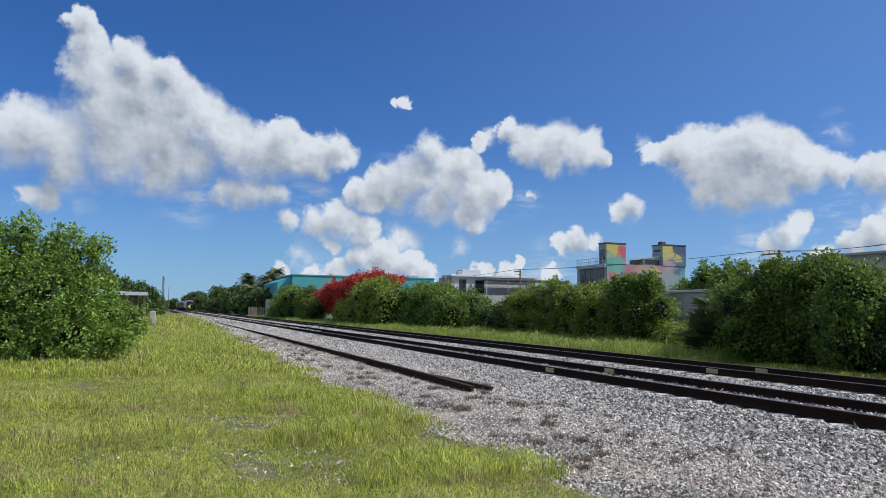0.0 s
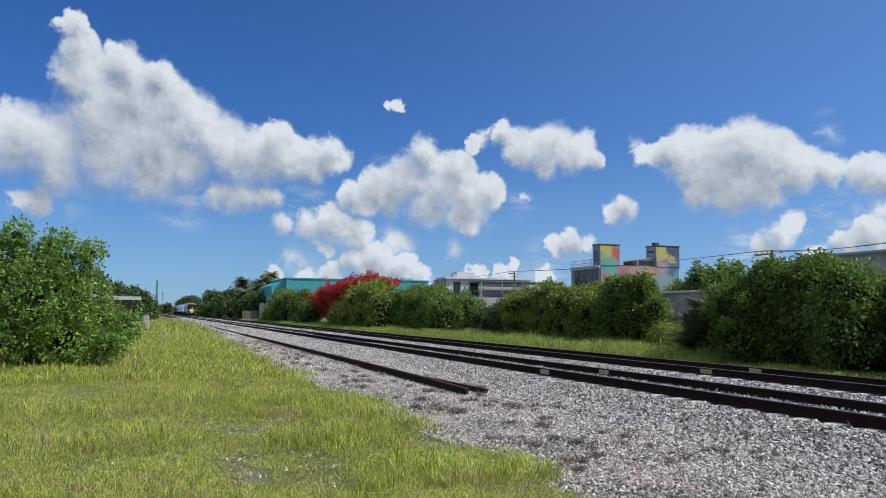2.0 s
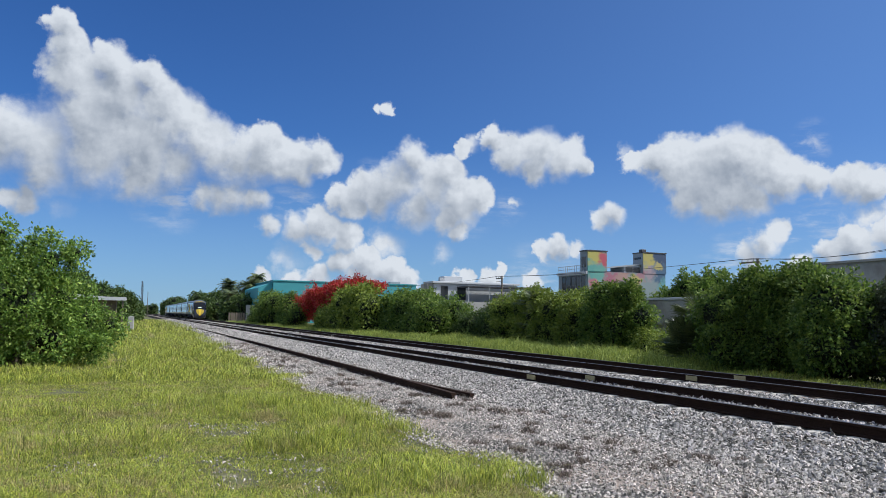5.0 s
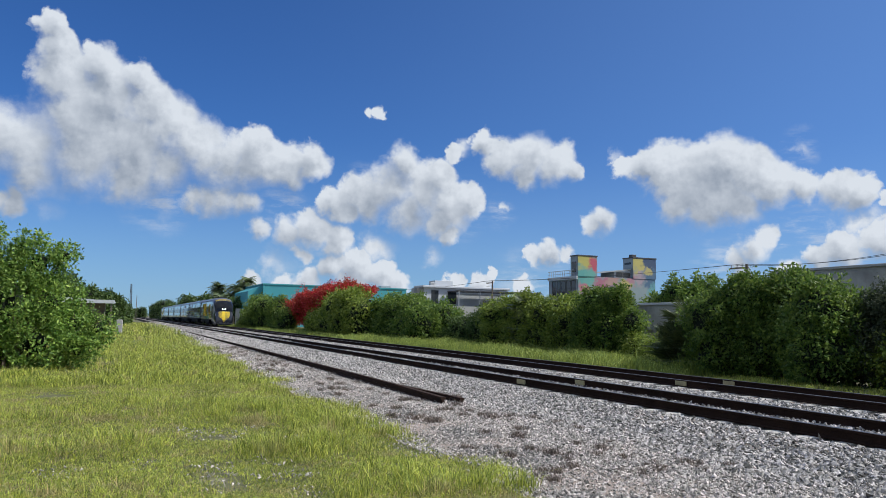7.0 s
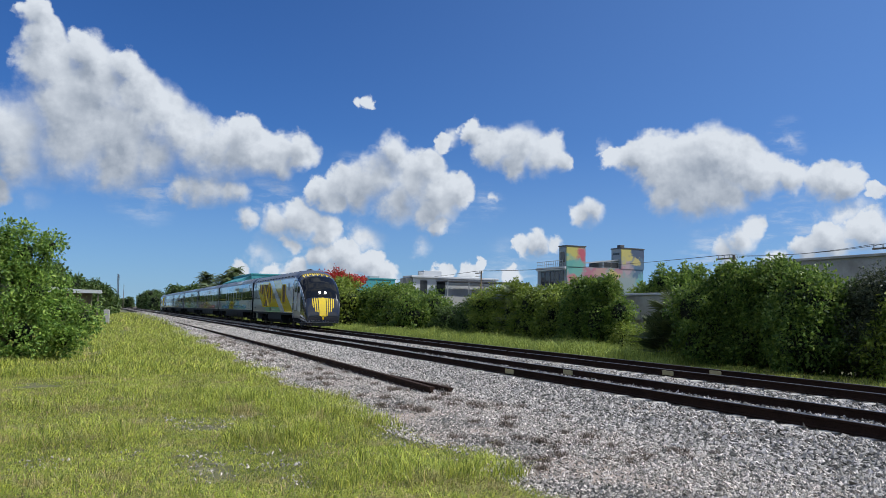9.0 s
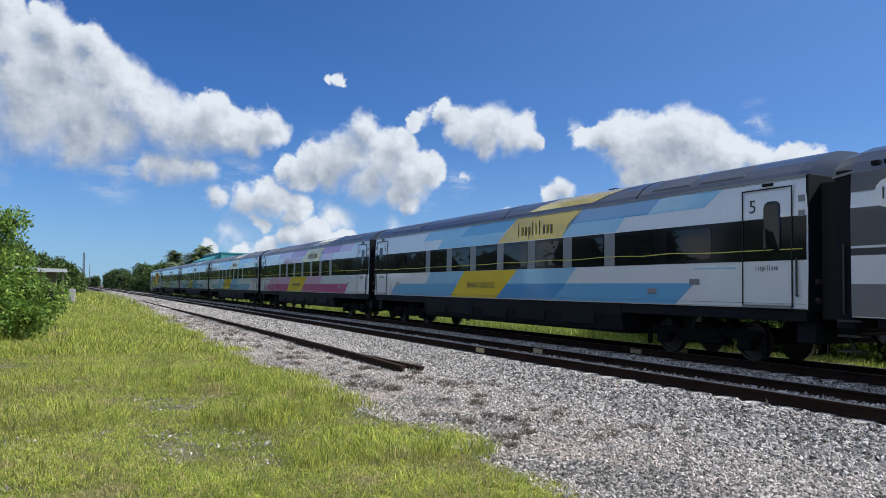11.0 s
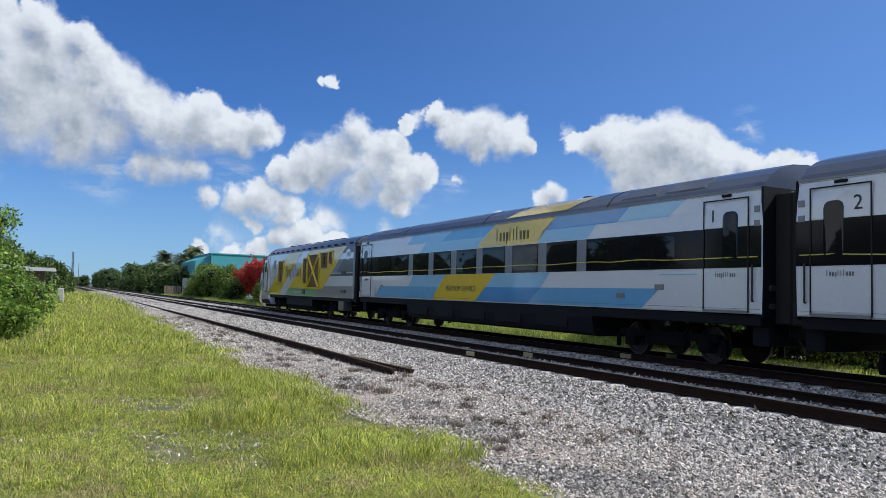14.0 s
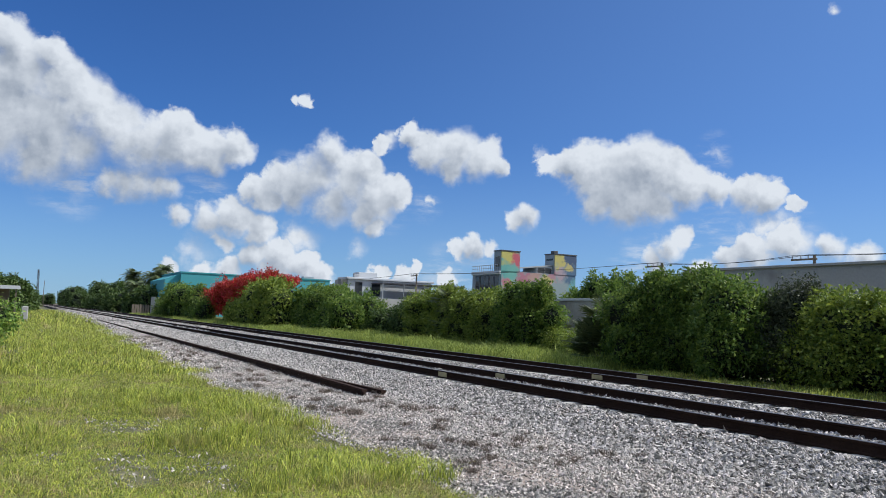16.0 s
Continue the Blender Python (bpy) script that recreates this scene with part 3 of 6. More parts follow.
M_MIDBLUE = plain("mid_blue_livery", (0.14, 0.43, 0.74), 0.25, coat=1.0)
M_MAGENTA = plain("magenta_livery", (0.50, 0.06, 0.30), 0.25, coat=1.0)
M_PINK = plain("pink_livery", (0.68, 0.42, 0.62), 0.25, coat=1.0)
# yellow streak mirrored in the coach glass, painted on as a colour
M_PAINTED_REFLECTION = plain("yellow_line", (0.62, 0.56, 0.10), 0.5)
M_INK = plain("dark_lettering", (0.04, 0.04, 0.045), 0.5)
M_NAVY = plain("navy_nose_paint", (0.018, 0.022, 0.034), 0.18, coat=0.6)
M_MESH = material("brown_intake_mesh", (0.14, 0.085, 0.03), 0.7, 0.2, vary=0.3, scale=4, fine=60, bump=0.5)
M_LAMP = bpy.data.materials.new("headlight_glow")
M_LAMP.use_nodes = True
M_LAMP.node_tree.nodes["Principled BSDF"].inputs["Emission Color"].default_value = (1, 0.95, 0.85, 1)
M_LAMP.node_tree.nodes["Principled BSDF"].inputs["Emission Strength"].default_value = 6.0

# half section of a coach: height over the rail, half width
SECTION_Z = [0.50, 0.9, 1.27, 2.3, 3.25, 3.7, 4.10]
SECTION_X = [1.44, 1.52, 1.55, 1.56, 1.56, 1.545, 1.51]
ROOF = [(1.51, 4.10), (1.44, 4.23), (1.25, 4.43), (0.95, 4.59), (0.55, 4.71), (0.0, 4.75)]


def half_width(z):
    return float(np.interp(z, SECTION_Z, SECTION_X))


def skin(rows, side, proud):
    """A panel on the side of a car: rows of (height, y from, y to), laid proud of the body."""
    zs = sorted({r[0] for r in rows} | {z for z in SECTION_Z if rows[0][0] < z < rows[-1][0]})
    hs, a, b = [r[0] for r in rows], [r[1] for r in rows], [r[2] for r in rows]
    bm = bmesh.new()
    prev = None
    for z in zs:
        x = side * (half_width(z) + proud)
        p = [bm.verts.new((x, float(np.interp(z, hs, a)), z)), bm.verts.new((x, float(np.interp(z, hs, b)), z))]
        if prev:
            bm.faces.new((prev[0], prev[1], p[1], p[0]))
        prev = p
    return bm


def rounded_pane(side, y0, y1, z0, z1, r, proud, depth=0.006):
    pts = []
    for cy, cz, a0 in ((y1 - r, z1 - r, 0), (y0 + r, z1 - r, 90), (y0 + r, z0 + r, 180), (y1 - r, z0 + r, 270)):
        for k in range(4):
            a = radians(a0 + 30 * k)
            pts.append((cy + r * math.cos(a), cz + r * math.sin(a)))
    bm = bmesh.new()
    top = [bm.verts.new((side * (half_width(z) + proud + depth), y, z)) for y, z in pts]
    low = [bm.verts.new((side * (half_width(z) + proud), y, z)) for y, z in pts]
    bm.faces.new(top)
    for i in range(len(pts)):
        bm.faces.new((top[i], top[(i + 1) % len(pts)], low[(i + 1) % len(pts)], low[i]))
    return bm


def ring_frame(side, y0, y1, z0, z1, w, proud, depth=0.012):
    bm = bmesh.new()
    x = side * (half_width((z0 + z1) / 2) + proud)
    xa, xb = sorted((x, x + side * depth))
    for d in ((y0, y1, z0, z0 + w), (y0, y1, z1 - w, z1), (y0, y0 + w, z0 + w, z1 - w), (y1 - w, y1, z0 + w, z1 - w)):
        box(bm, xa, xb, d[0], d[1], d[2], d[3])
    return bm


def reflection_bm(side, y0, y1):
    """A reflection in the window band, drawn as a thin line that steps and sags a little from panel to panel."""
    rng, bm, prev = np.random.default_rng(5), bmesh.new(), None
    n = 60
    sag = np.cumsum(rng.normal(size=n + 1)) * 0.008
    sag -= np.linspace(sag[0], sag[-1], n + 1)
    for i in range(n + 1):
        z = 2.535 + float(sag[i]) + 0.012 * math.sin(i * 0.9)
        x = side * (half_width(z) + 0.0215)
        y = y0 + (y1 - y0) * i / n
        p = [bm.verts.new((x, y, z)), bm.verts.new((x, y, z + 0.022))]
        if prev:
            bm.faces.new((prev[0], p[0], p[1], prev[1]))
        prev = p
    return bm


def word_bars(side, y_centre, z, height, proud, heights=(1.5, 1, 1, 1, 1.5, 1.3, 1.5, 1, 1, 1)):
    """A word mark reduced to plain upright bars."""
    bm = bmesh.new()
    step = height * 0.72
    for i, h in enumerate(heights):
        y = y_centre - (i - (len(heights) - 1) / 2) * step * (-side)
        x = side * (half_width(z) + proud)
        drop = 0.4 * height if i == 3 else 0
        g = -side * step
        xa, xb = min(x, x + side * 0.004), max(x, x + side * 0.004)

        def bar(p, q, z0, z1):
            box(bm, xa, xb, min(y + p * g, y + q * g), max(y + p * g, y + q * g), z0, z1)
        bar(0.08, 0.24, z - drop, z + height * h)
        if h < 1.2:
            bar(-0.24, -0.08, z, z + height)
    return bm


def lettering(text, size, side, y, z, proud, parent, mat):
    cu = bpy.data.curves.new("lettering", "FONT")
    cu.body, cu.size, cu.extrude, cu.align_x = text, size, 0.002, "CENTER"
    cu.materials.append(mat)
    ob = new("lettering", cu)
    ob.parent = parent
    ob.matrix_basis = pose(side * (half_width(z) + proud), y, z, 90, 0, 90 * side)
    return ob


def wheel_mesh(r):
    bm = bmesh.new()
    prof = [(0.0, -0.06), (r * 0.35, -0.06), (r * 0.4, -0.02), (r * 0.82, -0.02), (r * 0.86, -0.065), (r, -0.06), (r * 0.99, 0.05), (r * 1.06, 0.06), (r * 1.06, 0.075), (0.0, 0.075)]
    n = 20
    rings = [[bm.verts.new((x, q * math.cos(2 * math.pi * i / n), q * math.sin(2 * math.pi * i / n))) for i in range(n)] if q else [bm.verts.new((x, 0, 0))] for q, x in prof]
    for a, b in zip(rings, rings[1:]):
        for i in range(n):
            if len(a) == 1:
                bm.faces.new((a[0], b[i], b[(i + 1) % n]))
            elif len(b) == 1:
                bm.faces.new((a[i], b[0], a[(i + 1) % n]))
            else:
                bm.faces.new((a[i], b[i], b[(i + 1) % n], a[(i + 1) % n]))
    return bm


def bogie(car, y, base, r):
    """A bogie under a car: side frames, springs, dampers, axles and four wheels."""
    bm = bmesh.new()
    for s in (-1, 1):
        x = s * 1.02
        box(bm, x - 0.09, x + 0.09, y - base / 2 - 0.45, y + base / 2 + 0.45, 0.52, 0.72, 0.03)
        box(bm, x - 0.11, x + 0.11, y - 0.75, y + 0.75, 0.34, 0.60, 0.04)
        for q in (-1, 1):
            yc = y + q * base / 2
            box(bm, x - 0.12, x + 0.12, yc - 0.2, yc + 0.2, r - 0.2, r + 0.18, 0.04)
            tube(bm, (x, yc - q * 0.42, 0.55), (x, yc - q * 0.42, 0.98), 0.12, n=10)
            tube(bm, (x + s * 0.08, y + q * 0.5, 0.45), (x + s * 0.12, y + q * 0.95, 0.95), 0.045, n=8)
            box(bm, x - 0.05, x + 0.05, yc + q * 0.5, yc + q * 0.62, 0.2, 0.6, 0.02)
    box(bm, -1.0, 1.0, y - 0.35, y + 0.35, 0.55, 0.85, 0.04)
    frame_part = part("bogie", bm, M_UNDER, car)
    for q in (-1, 1):
        bm = bmesh.new()
        tube(bm, (-0.7, y + q * base / 2, r), (0.7, y + q * base / 2, r), 0.09, n=10)
        part("axle", bm, M_UNDER, frame_part)
    for q in (-1, 1):
        for s in (-1, 1):
            w = part("wheel", wheel_mesh(r), M_STEEL, frame_part)
            w.matrix_basis = pose(s * 0.7525, y + q * base / 2, r, 0, 0, 0 if s < 0 else 180)


def body_shell(y0, y1, z0):
    zs = [z0] + [z for z in SECTION_Z if z > z0]
    bm = bmesh.new()
    prof = [(-half_width(z), z) for z in zs] + [(half_width(z), z) for z in zs[::-1]]
    rings = [[bm.verts.new((x * k, y, z)) for x, z in prof] for y, k in ((y0, 0.985), (y0 + 0.06, 1), (y1 - 0.06, 1), (y1, 0.985))]
    n = len(prof)
    for a, b in zip(rings, rings[1:]):
        for i in range(n):
            bm.faces.new((a[i], a[(i + 1) % n], b[(i + 1) % n], b[i]))
    bm.faces.new(rings[0])
    bm.faces.new(rings[-1])
    return bm


def roof_shell(y0, y1, lift=0.0, droop=0.0, inset=0.0):
    prof = [(-(x - inset), z + lift) for x, z in ROOF] + [(x - inset, z + lift) for x, z in ROOF[-2::-1]]
    bm = bmesh.new()
    rings = [[bm.verts.new((x * k, y, 4.10 + (z - 4.10) * q)) for x, z in prof] for y, k, q in ((y0, 0.97, 1 - droop), (y0 + 0.25, 1, 1), (y1 - 0.25, 1, 1), (y1, 0.97, 1 - droop))]
    for a, b in zip(rings, rings[1:]):
        for i in range(len(prof) - 1):
            bm.faces.new((a[i], a[i + 1], b[i + 1], b[i]))
    bm.faces.new(rings[0])
    bm.faces.new(rings[-1])
    return bm


def roof_patch(y_low, y_high, run, width, lift=0.008):
    """A slanted stripe on the near and far slopes of the roof."""
    bm = bmesh.new()
    for s in (-1, 1):
        prev = None
        for i, (x, z) in enumerate(ROOF[1:5]):
            k = i / 3
            a = y_low + run * k
            p = [bm.verts.new((s * (x + lift), a, z + lift)), bm.verts.new((s * (x + lift), a + width, z + lift))]
            if prev:
                bm.faces.new((prev[0], prev[1], p[1], p[0]))
            prev = p
    return bm


def coach(label, strong, light, number, words):
    car = thing("passenger_coach", label, "coach", pose(FAR_LINE, 0, RAIL_TOP), "coaches of the train")
    mid = M_MIDBLUE if light is M_SKY else strong
    a, b = 0.42, COACH - 0.42
    body = part("body", body_shell(a, b, 1.27), M_WHITE, car)
    part("roof", roof_shell(a + 0.03, b - 0.03), M_ROOF, car)
    bm = bmesh.new()
    for s in (-1, 1):
        box(bm, min(s * 1.49, s * 1.535), max(s * 1.49, s * 1.535), a, b, 4.075, 4.125)
    part("gutter", bm, M_PILLAR, car)
    for y in (5.8, 12.9, 20.1):
        part("roof_seam", sweep([(-x, z + 0.012) for x, z in ROOF] + [(x, z + 0.012) for x, z in ROOF[-2::-1]], [(y - 0.02, 1, 1, 0), (y + 0.02, 1, 1, 0)]), M_SKIRT, car)
    for y0, y1 in ((2.2, 3.6), (3.9, 5.3), (20.6, 22.0), (22.3, 23.6)):
        for s in (-1, 1):
            bm = bmesh.new()
            v = [bm.verts.new((s * x, y, z)) for x, y, z in ((1.40, y0, 4.28), (1.40, y1, 4.28), (1.0, y1, 4.57), (1.0, y0, 4.57))]
            bm.faces.new(v)
            q = [bm.verts.new((s * (x + 0.02), y, z + 0.03)) for x, y, z in ((1.37, y0 + 0.05, 4.295), (1.37, y1 - 0.05, 4.295), (1.02, y1 - 0.05, 4.555), (1.02, y0 + 0.05, 4.555))]
            bm.faces.new(q)
            for i in range(4):
                bm.faces.new((v[i], v[(i + 1) % 4], q[(i + 1) % 4], q[i]))
            part("roof_hatch", bm, M_DARKGREY, car)
    bm = boxes((-0.12, 0.12, 8.4, 8.75, 4.68, 4.86), bevel=0.03)
    part("roof_antenna", bm, M_SKIRT, car)
    # lower body and equipment between the bogies
    prof = [(-1.5, 1.26), (1.5, 1.26), (1.5, 0.95), (1.42, 0.5), (1.2, 0.42), (-1.2, 0.42), (-1.42, 0.5), (-1.5, 0.95)]
    part("skirt", sweep(prof, [(6.4, 1, 1, 0), (19.5, 1, 1, 0)]), M_SKIRT, car)
    part("end_skirt", boxes((-1.5, 1.5, 0.5, 6.4, 1.0, 1.262), (-1.3, 1.3, 0.45, 0.9, 0.55, 1.002), bevel=0.02), M_SKIRT, car)
    part("end_skirt", boxes((-1.5, 1.5, 19.5, 25.4, 1.0, 1.262), (-1.3, 1.3, 25.0, 25.45, 0.55, 1.002), bevel=0.02), M_SKIRT, car)
    for s in (-1, 1):
        for y in (7.6, 10.2, 12.6, 15.1, 17.4):
            part("equipment_cover", boxes((min(s * 1.46, s * 1.505), max(s * 1.46, s * 1.505), y, y + 1.7, 0.62, 1.12), bevel=0.01), M_SKIRT, car)
    # gangways at both ends
    for y0, y1 in ((a - 0.012, a + 0.05), (b - 0.05, b + 0.012)):
        part("end_wall", boxes((-1.535, 1.535, y0, y1, 1.2, 4.12), bevel=0.004), M_SKIRT, car)
    for y0, y1 in ((-0.02, 0.44), (COACH - 0.44, COACH + 0.0)):
        part("gangway", boxes((-1.15, 1.15, y0, y1, 1.05, 4.0), (-0.7, 0.7, y0, y1, 0.75, 1.05), bevel=0.05), M_RUBBER, car)
    for y, d in ((0.42, -1), (COACH - 0.42, 1)):
        for x in (-1.3, 1.3):
            for z in (1.45, 1.85):
                part("end_lamp", tube(bmesh.new(), (x, y, z), (x, y + d * 0.1, z), 0.07, n=10), M_STEEL, car)
        part("brake_hose", tube(bmesh.new(), (-0.5, y, 0.9), (-0.6, y + d * 0.4, 0.45), 0.035, n=6), M_STEEL, car)
        part("brake_hose", tube(bmesh.new(), (0.3, y, 0.9), (0.25, y + d * 0.4, 0.5), 0.035, n=6), M_STEEL, car)
    bogie(car, 3.85, 2.7, 0.46)
    bogie(car, COACH - 3.85, 2.7, 0.46)
    for s in (-1, 1):
        # livery stripes under the window band and above it
        bm_list = (
            ("stripe", [(3.66, 5.3, 8.9), (4.07, 4.8, 8.2)], strong), ("stripe", [(3.27, 6.6, 9.2), (3.66, 6.2, 8.9)], light),
            ("stripe", [(3.66, 3.3, 5.3), (4.07, 2.7, 4.8)], light),
            ("stripe", [(3.66, 12.7, 16.2), (4.07, 11.9, 15.2)], mid), ("stripe", [(3.27, 13.2, 18.2), (3.66, 12.7, 17.6)], light),
            ("stripe", [(3.66, 16.2, 19.6), (4.07, 15.2, 19.0)], light),
            ("stripe", [(1.30, 9.7, 13.25), (1.82, 8.97, 12.5)], strong), ("stripe", [(1.82, 8.97, 12.5), (2.30, 8.44, 11.8)], light),
            ("stripe", [(1.30, 4.25, 9.7), (1.82, 3.6, 8.97)], mid),
            ("stripe", [(1.30, 16.9, 23.3), (1.82, 16.3, 22.6)], mid), ("stripe", [(1.82, 16.3, 19.3), (2.30, 15.7, 18.8)], light),
            ("yellow_stripe", [(3.27, 9.2, 13.2), (4.07, 8.2, 11.9)], M_YELLOW), ("yellow_stripe", [(1.30, 13.25, 16.9), (2.30, 11.8, 15.7)], M_YELLOW))
        if light is M_PINK:
            bm_list += (("stripe", [(1.30, 23.65, 25.2), (1.78, 22.6, 25.2)], light), ("stripe", [(1.82, 19.3, 22.4), (2.30, 18.8, 21.8)], light))
        for nm, rows, mt in bm_list:
            part(nm, skin(rows, s, 0.004), mt, body)
        part("sill_line", skin([(1.275, a + 0.05, b - 0.05), (1.30, a + 0.05, b - 0.05)], s, 0.010), M_SILVER, body)
        band = part("window_band", skin([(2.31, a + 0.02, b - 0.02), (3.25, a + 0.02, b - 0.02)], s, 0.006), M_BAND, body)
        part("yellow_line", reflection_bm(s, a + 0.1, b - 0.1), M_PAINTED_REFLECTION, band, "thin wavering yellow reflection painted along the window band")
        for i in range(11):
            y0 = 3.05 + i * 2.05 * 0.993
            if y0 + 1.5 < 23.2:
                part("window", rounded_pane(s, y0, y0 + 1.5, 2.40, 3.16, 0.1, 0.012), M_GLASS, band)
        for i in range(2, 9):
            y0 = 3.05 + i * 2.05 * 0.993 - 0.50
            part("pillar", skin([(2.315, y0, y0 + 0.46), (3.245, y0, y0 + 0.46)], s, 0.010), M_PILLAR, band)
        for y0, y1, flip in ((0.80, 2.08, 0), (COACH - 2.08, COACH - 0.80, 1)):
            door = part("door", skin([(1.36, y0, y1), (2.30, y0, y1)], s, 0.012), M_WHITE, body)
            part("door_panel", skin([(3.26, y0, y1), (3.86, y0, y1)], s, 0.012), M_WHITE, door)
            part("door_seal", ring_frame(s, y0 - 0.03, y1 + 0.03, 1.30, 3.92, 0.03, 0.012), M_RUBBER, door)
            wy = y0 + 0.28 if not flip else y1 - 0.72
            part("door_window", rounded_pane(s, wy, wy + 0.44, 2.45, 3.62, 0.14, 0.016), M_GLASS, door)
            part("step", boxes((min(s * 1.50, s * 1.60), max(s * 1.50, s * 1.60), y0, y1, 1.27, 1.34)), M_PILLAR, door)
            hx = y0 - 0.14 if not flip else y1 + 0.14
            bm = bmesh.new()
            tube(bm, (s * 1.60, hx, 1.55), (s * 1.60, hx, 2.35), 0.022, n=8)
            tube(bm, (s * 1.54, hx, 1.55), (s * 1.60, hx, 1.55), 0.02, n=6)
            tube(bm, (s * 1.54, hx, 2.35), (s * 1.60, hx, 2.35), 0.02, n=6)
            part("handrail", bm, M_STEEL, door)
            part("door_lamp", boxes((min(s * 1.50, s * 1.56), max(s * 1.50, s * 1.56), (y0 + y1) / 2 - 0.14, (y0 + y1) / 2 + 0.14, 3.97, 4.03), bevel=0.01), M_SKIRT, door)
            lettering(number, 0.42, s, (y1 - 0.26 if not flip else y0 + 0.26), 3.40, 0.016, door, M_INK)
            part("word_mark", word_bars(s, (y0 + y1) / 2, 2.10, 0.085, 0.016), M_INK, door)
        for y, z in ((0.56, 3.62), (0.56, 3.30), (3.6, 1.86), (5.1, 1.62), (COACH - 0.56, 3.62), (COACH - 0.56, 3.30), (COACH - 3.5, 1.82)):
            part("vent_grille", boxes((min(s * 1.552, s * 1.572), max(s * 1.552, s * 1.572), y - (0.08 if z > 3 else 0.17), y + (0.08 if z > 3 else 0.17), z - 0.07, z + 0.07), bevel=0.008), M_PILLAR, body)
        part("label_strip", skin([(2.16, 2.3, 3.6), (2.19, 2.3, 3.6)], s, 0.008), M_SKY, body)
        part("word_mark", word_bars(s, 10.75, 3.44, 0.30, 0.010), M_INK, body)
        if light is M_PINK:
            lettering("Smarter travel is here.", 0.14, s, 22.95, 2.12, 0.010, body, M_INK)
        part("lower_seam", skin([(1.375, a + 0.05, b - 0.05), (1.383, a + 0.05, b - 0.05)], s, 0.012), M_DARKGREY, body)
        part("upper_seam", skin([(4.045, a + 0.05, b - 0.05), (4.053, a + 0.05, b - 0.05)], s, 0.010), M_PILLAR, body)
        lettering(words, 0.30, s, 14.4, 1.66, 0.010, body, M_INK)
    part("roof_stripe", roof_patch(7.8, 11.3, -1.6, 3.5), M_YELLOW, car)
    return car


# ---- locomotive ----
NOSE = [(18.4, 1, 1.0), (19.2, 1.0, 0.985), (19.8, 0.995, 0.935), (20.5, 0.985, 0.865), (21.1, 0.97, 0.76), (21.6, 0.945, 0.63), (21.95, 0.91, 0.48), (22.2, 0.87, 0.33), (22.32, 0.82, 0.22), (22.36, 0.76, 0.12), (22.3, 0.68, 0.04)]
LOCO_SECTION = [(-1.36, 0.42), (-1.50, 0.75), (-1.54, 1.15), (-1.56, 2.3), (-1.56, 3.3), (-1.51, 4.0), (-1.42, 4.20), (-1.2, 4.42), (-0.85, 4.56), (-0.4, 4.63),
                (0, 4.65), (0.4, 4.63), (0.85, 4.56), (1.2, 4.42), (1.42, 4.20), (1.51, 4.0), (1.56, 3.3), (1.56, 2.3), (1.54, 1.15), (1.50, 0.75), (1.36, 0.42)]


def nose_point(u, v, proud=0.0):
    """A point of the nose: u along its stations, v along its section."""
    ys, ks, qs = zip(*NOSE)
    y, k, q = (float(np.interp(u, range(len(NOSE)), c)) for c in (ys, ks, qs))
    x = float(np.interp(v, range(len(LOCO_SECTION)), [p[0] for p in LOCO_SECTION]))
    z = float(np.interp(v, range(len(LOCO_SECTION)), [p[1] for p in LOCO_SECTION]))
    return Vector((x * (k + proud * 0.3), y + proud * 0.75, 0.42 + (z - 0.42) * q + proud * 0.6))


def nose_patch(u0, u1, v0, v1, proud, nu=8, nv=8):
    bm = bmesh.new()
    g = [[bm.verts.new(nose_point(u0 + (u1 - u0) * i / nu, v0 + (v1 - v0) * j / nv, proud)) for j in range(nv + 1)] for i in range(nu + 1)]
    for i in range(nu):
        for j in range(nv):
            bm.faces.new((g[i][j], g[i][j + 1], g[i + 1][j + 1], g[i + 1][j]))
    return bm


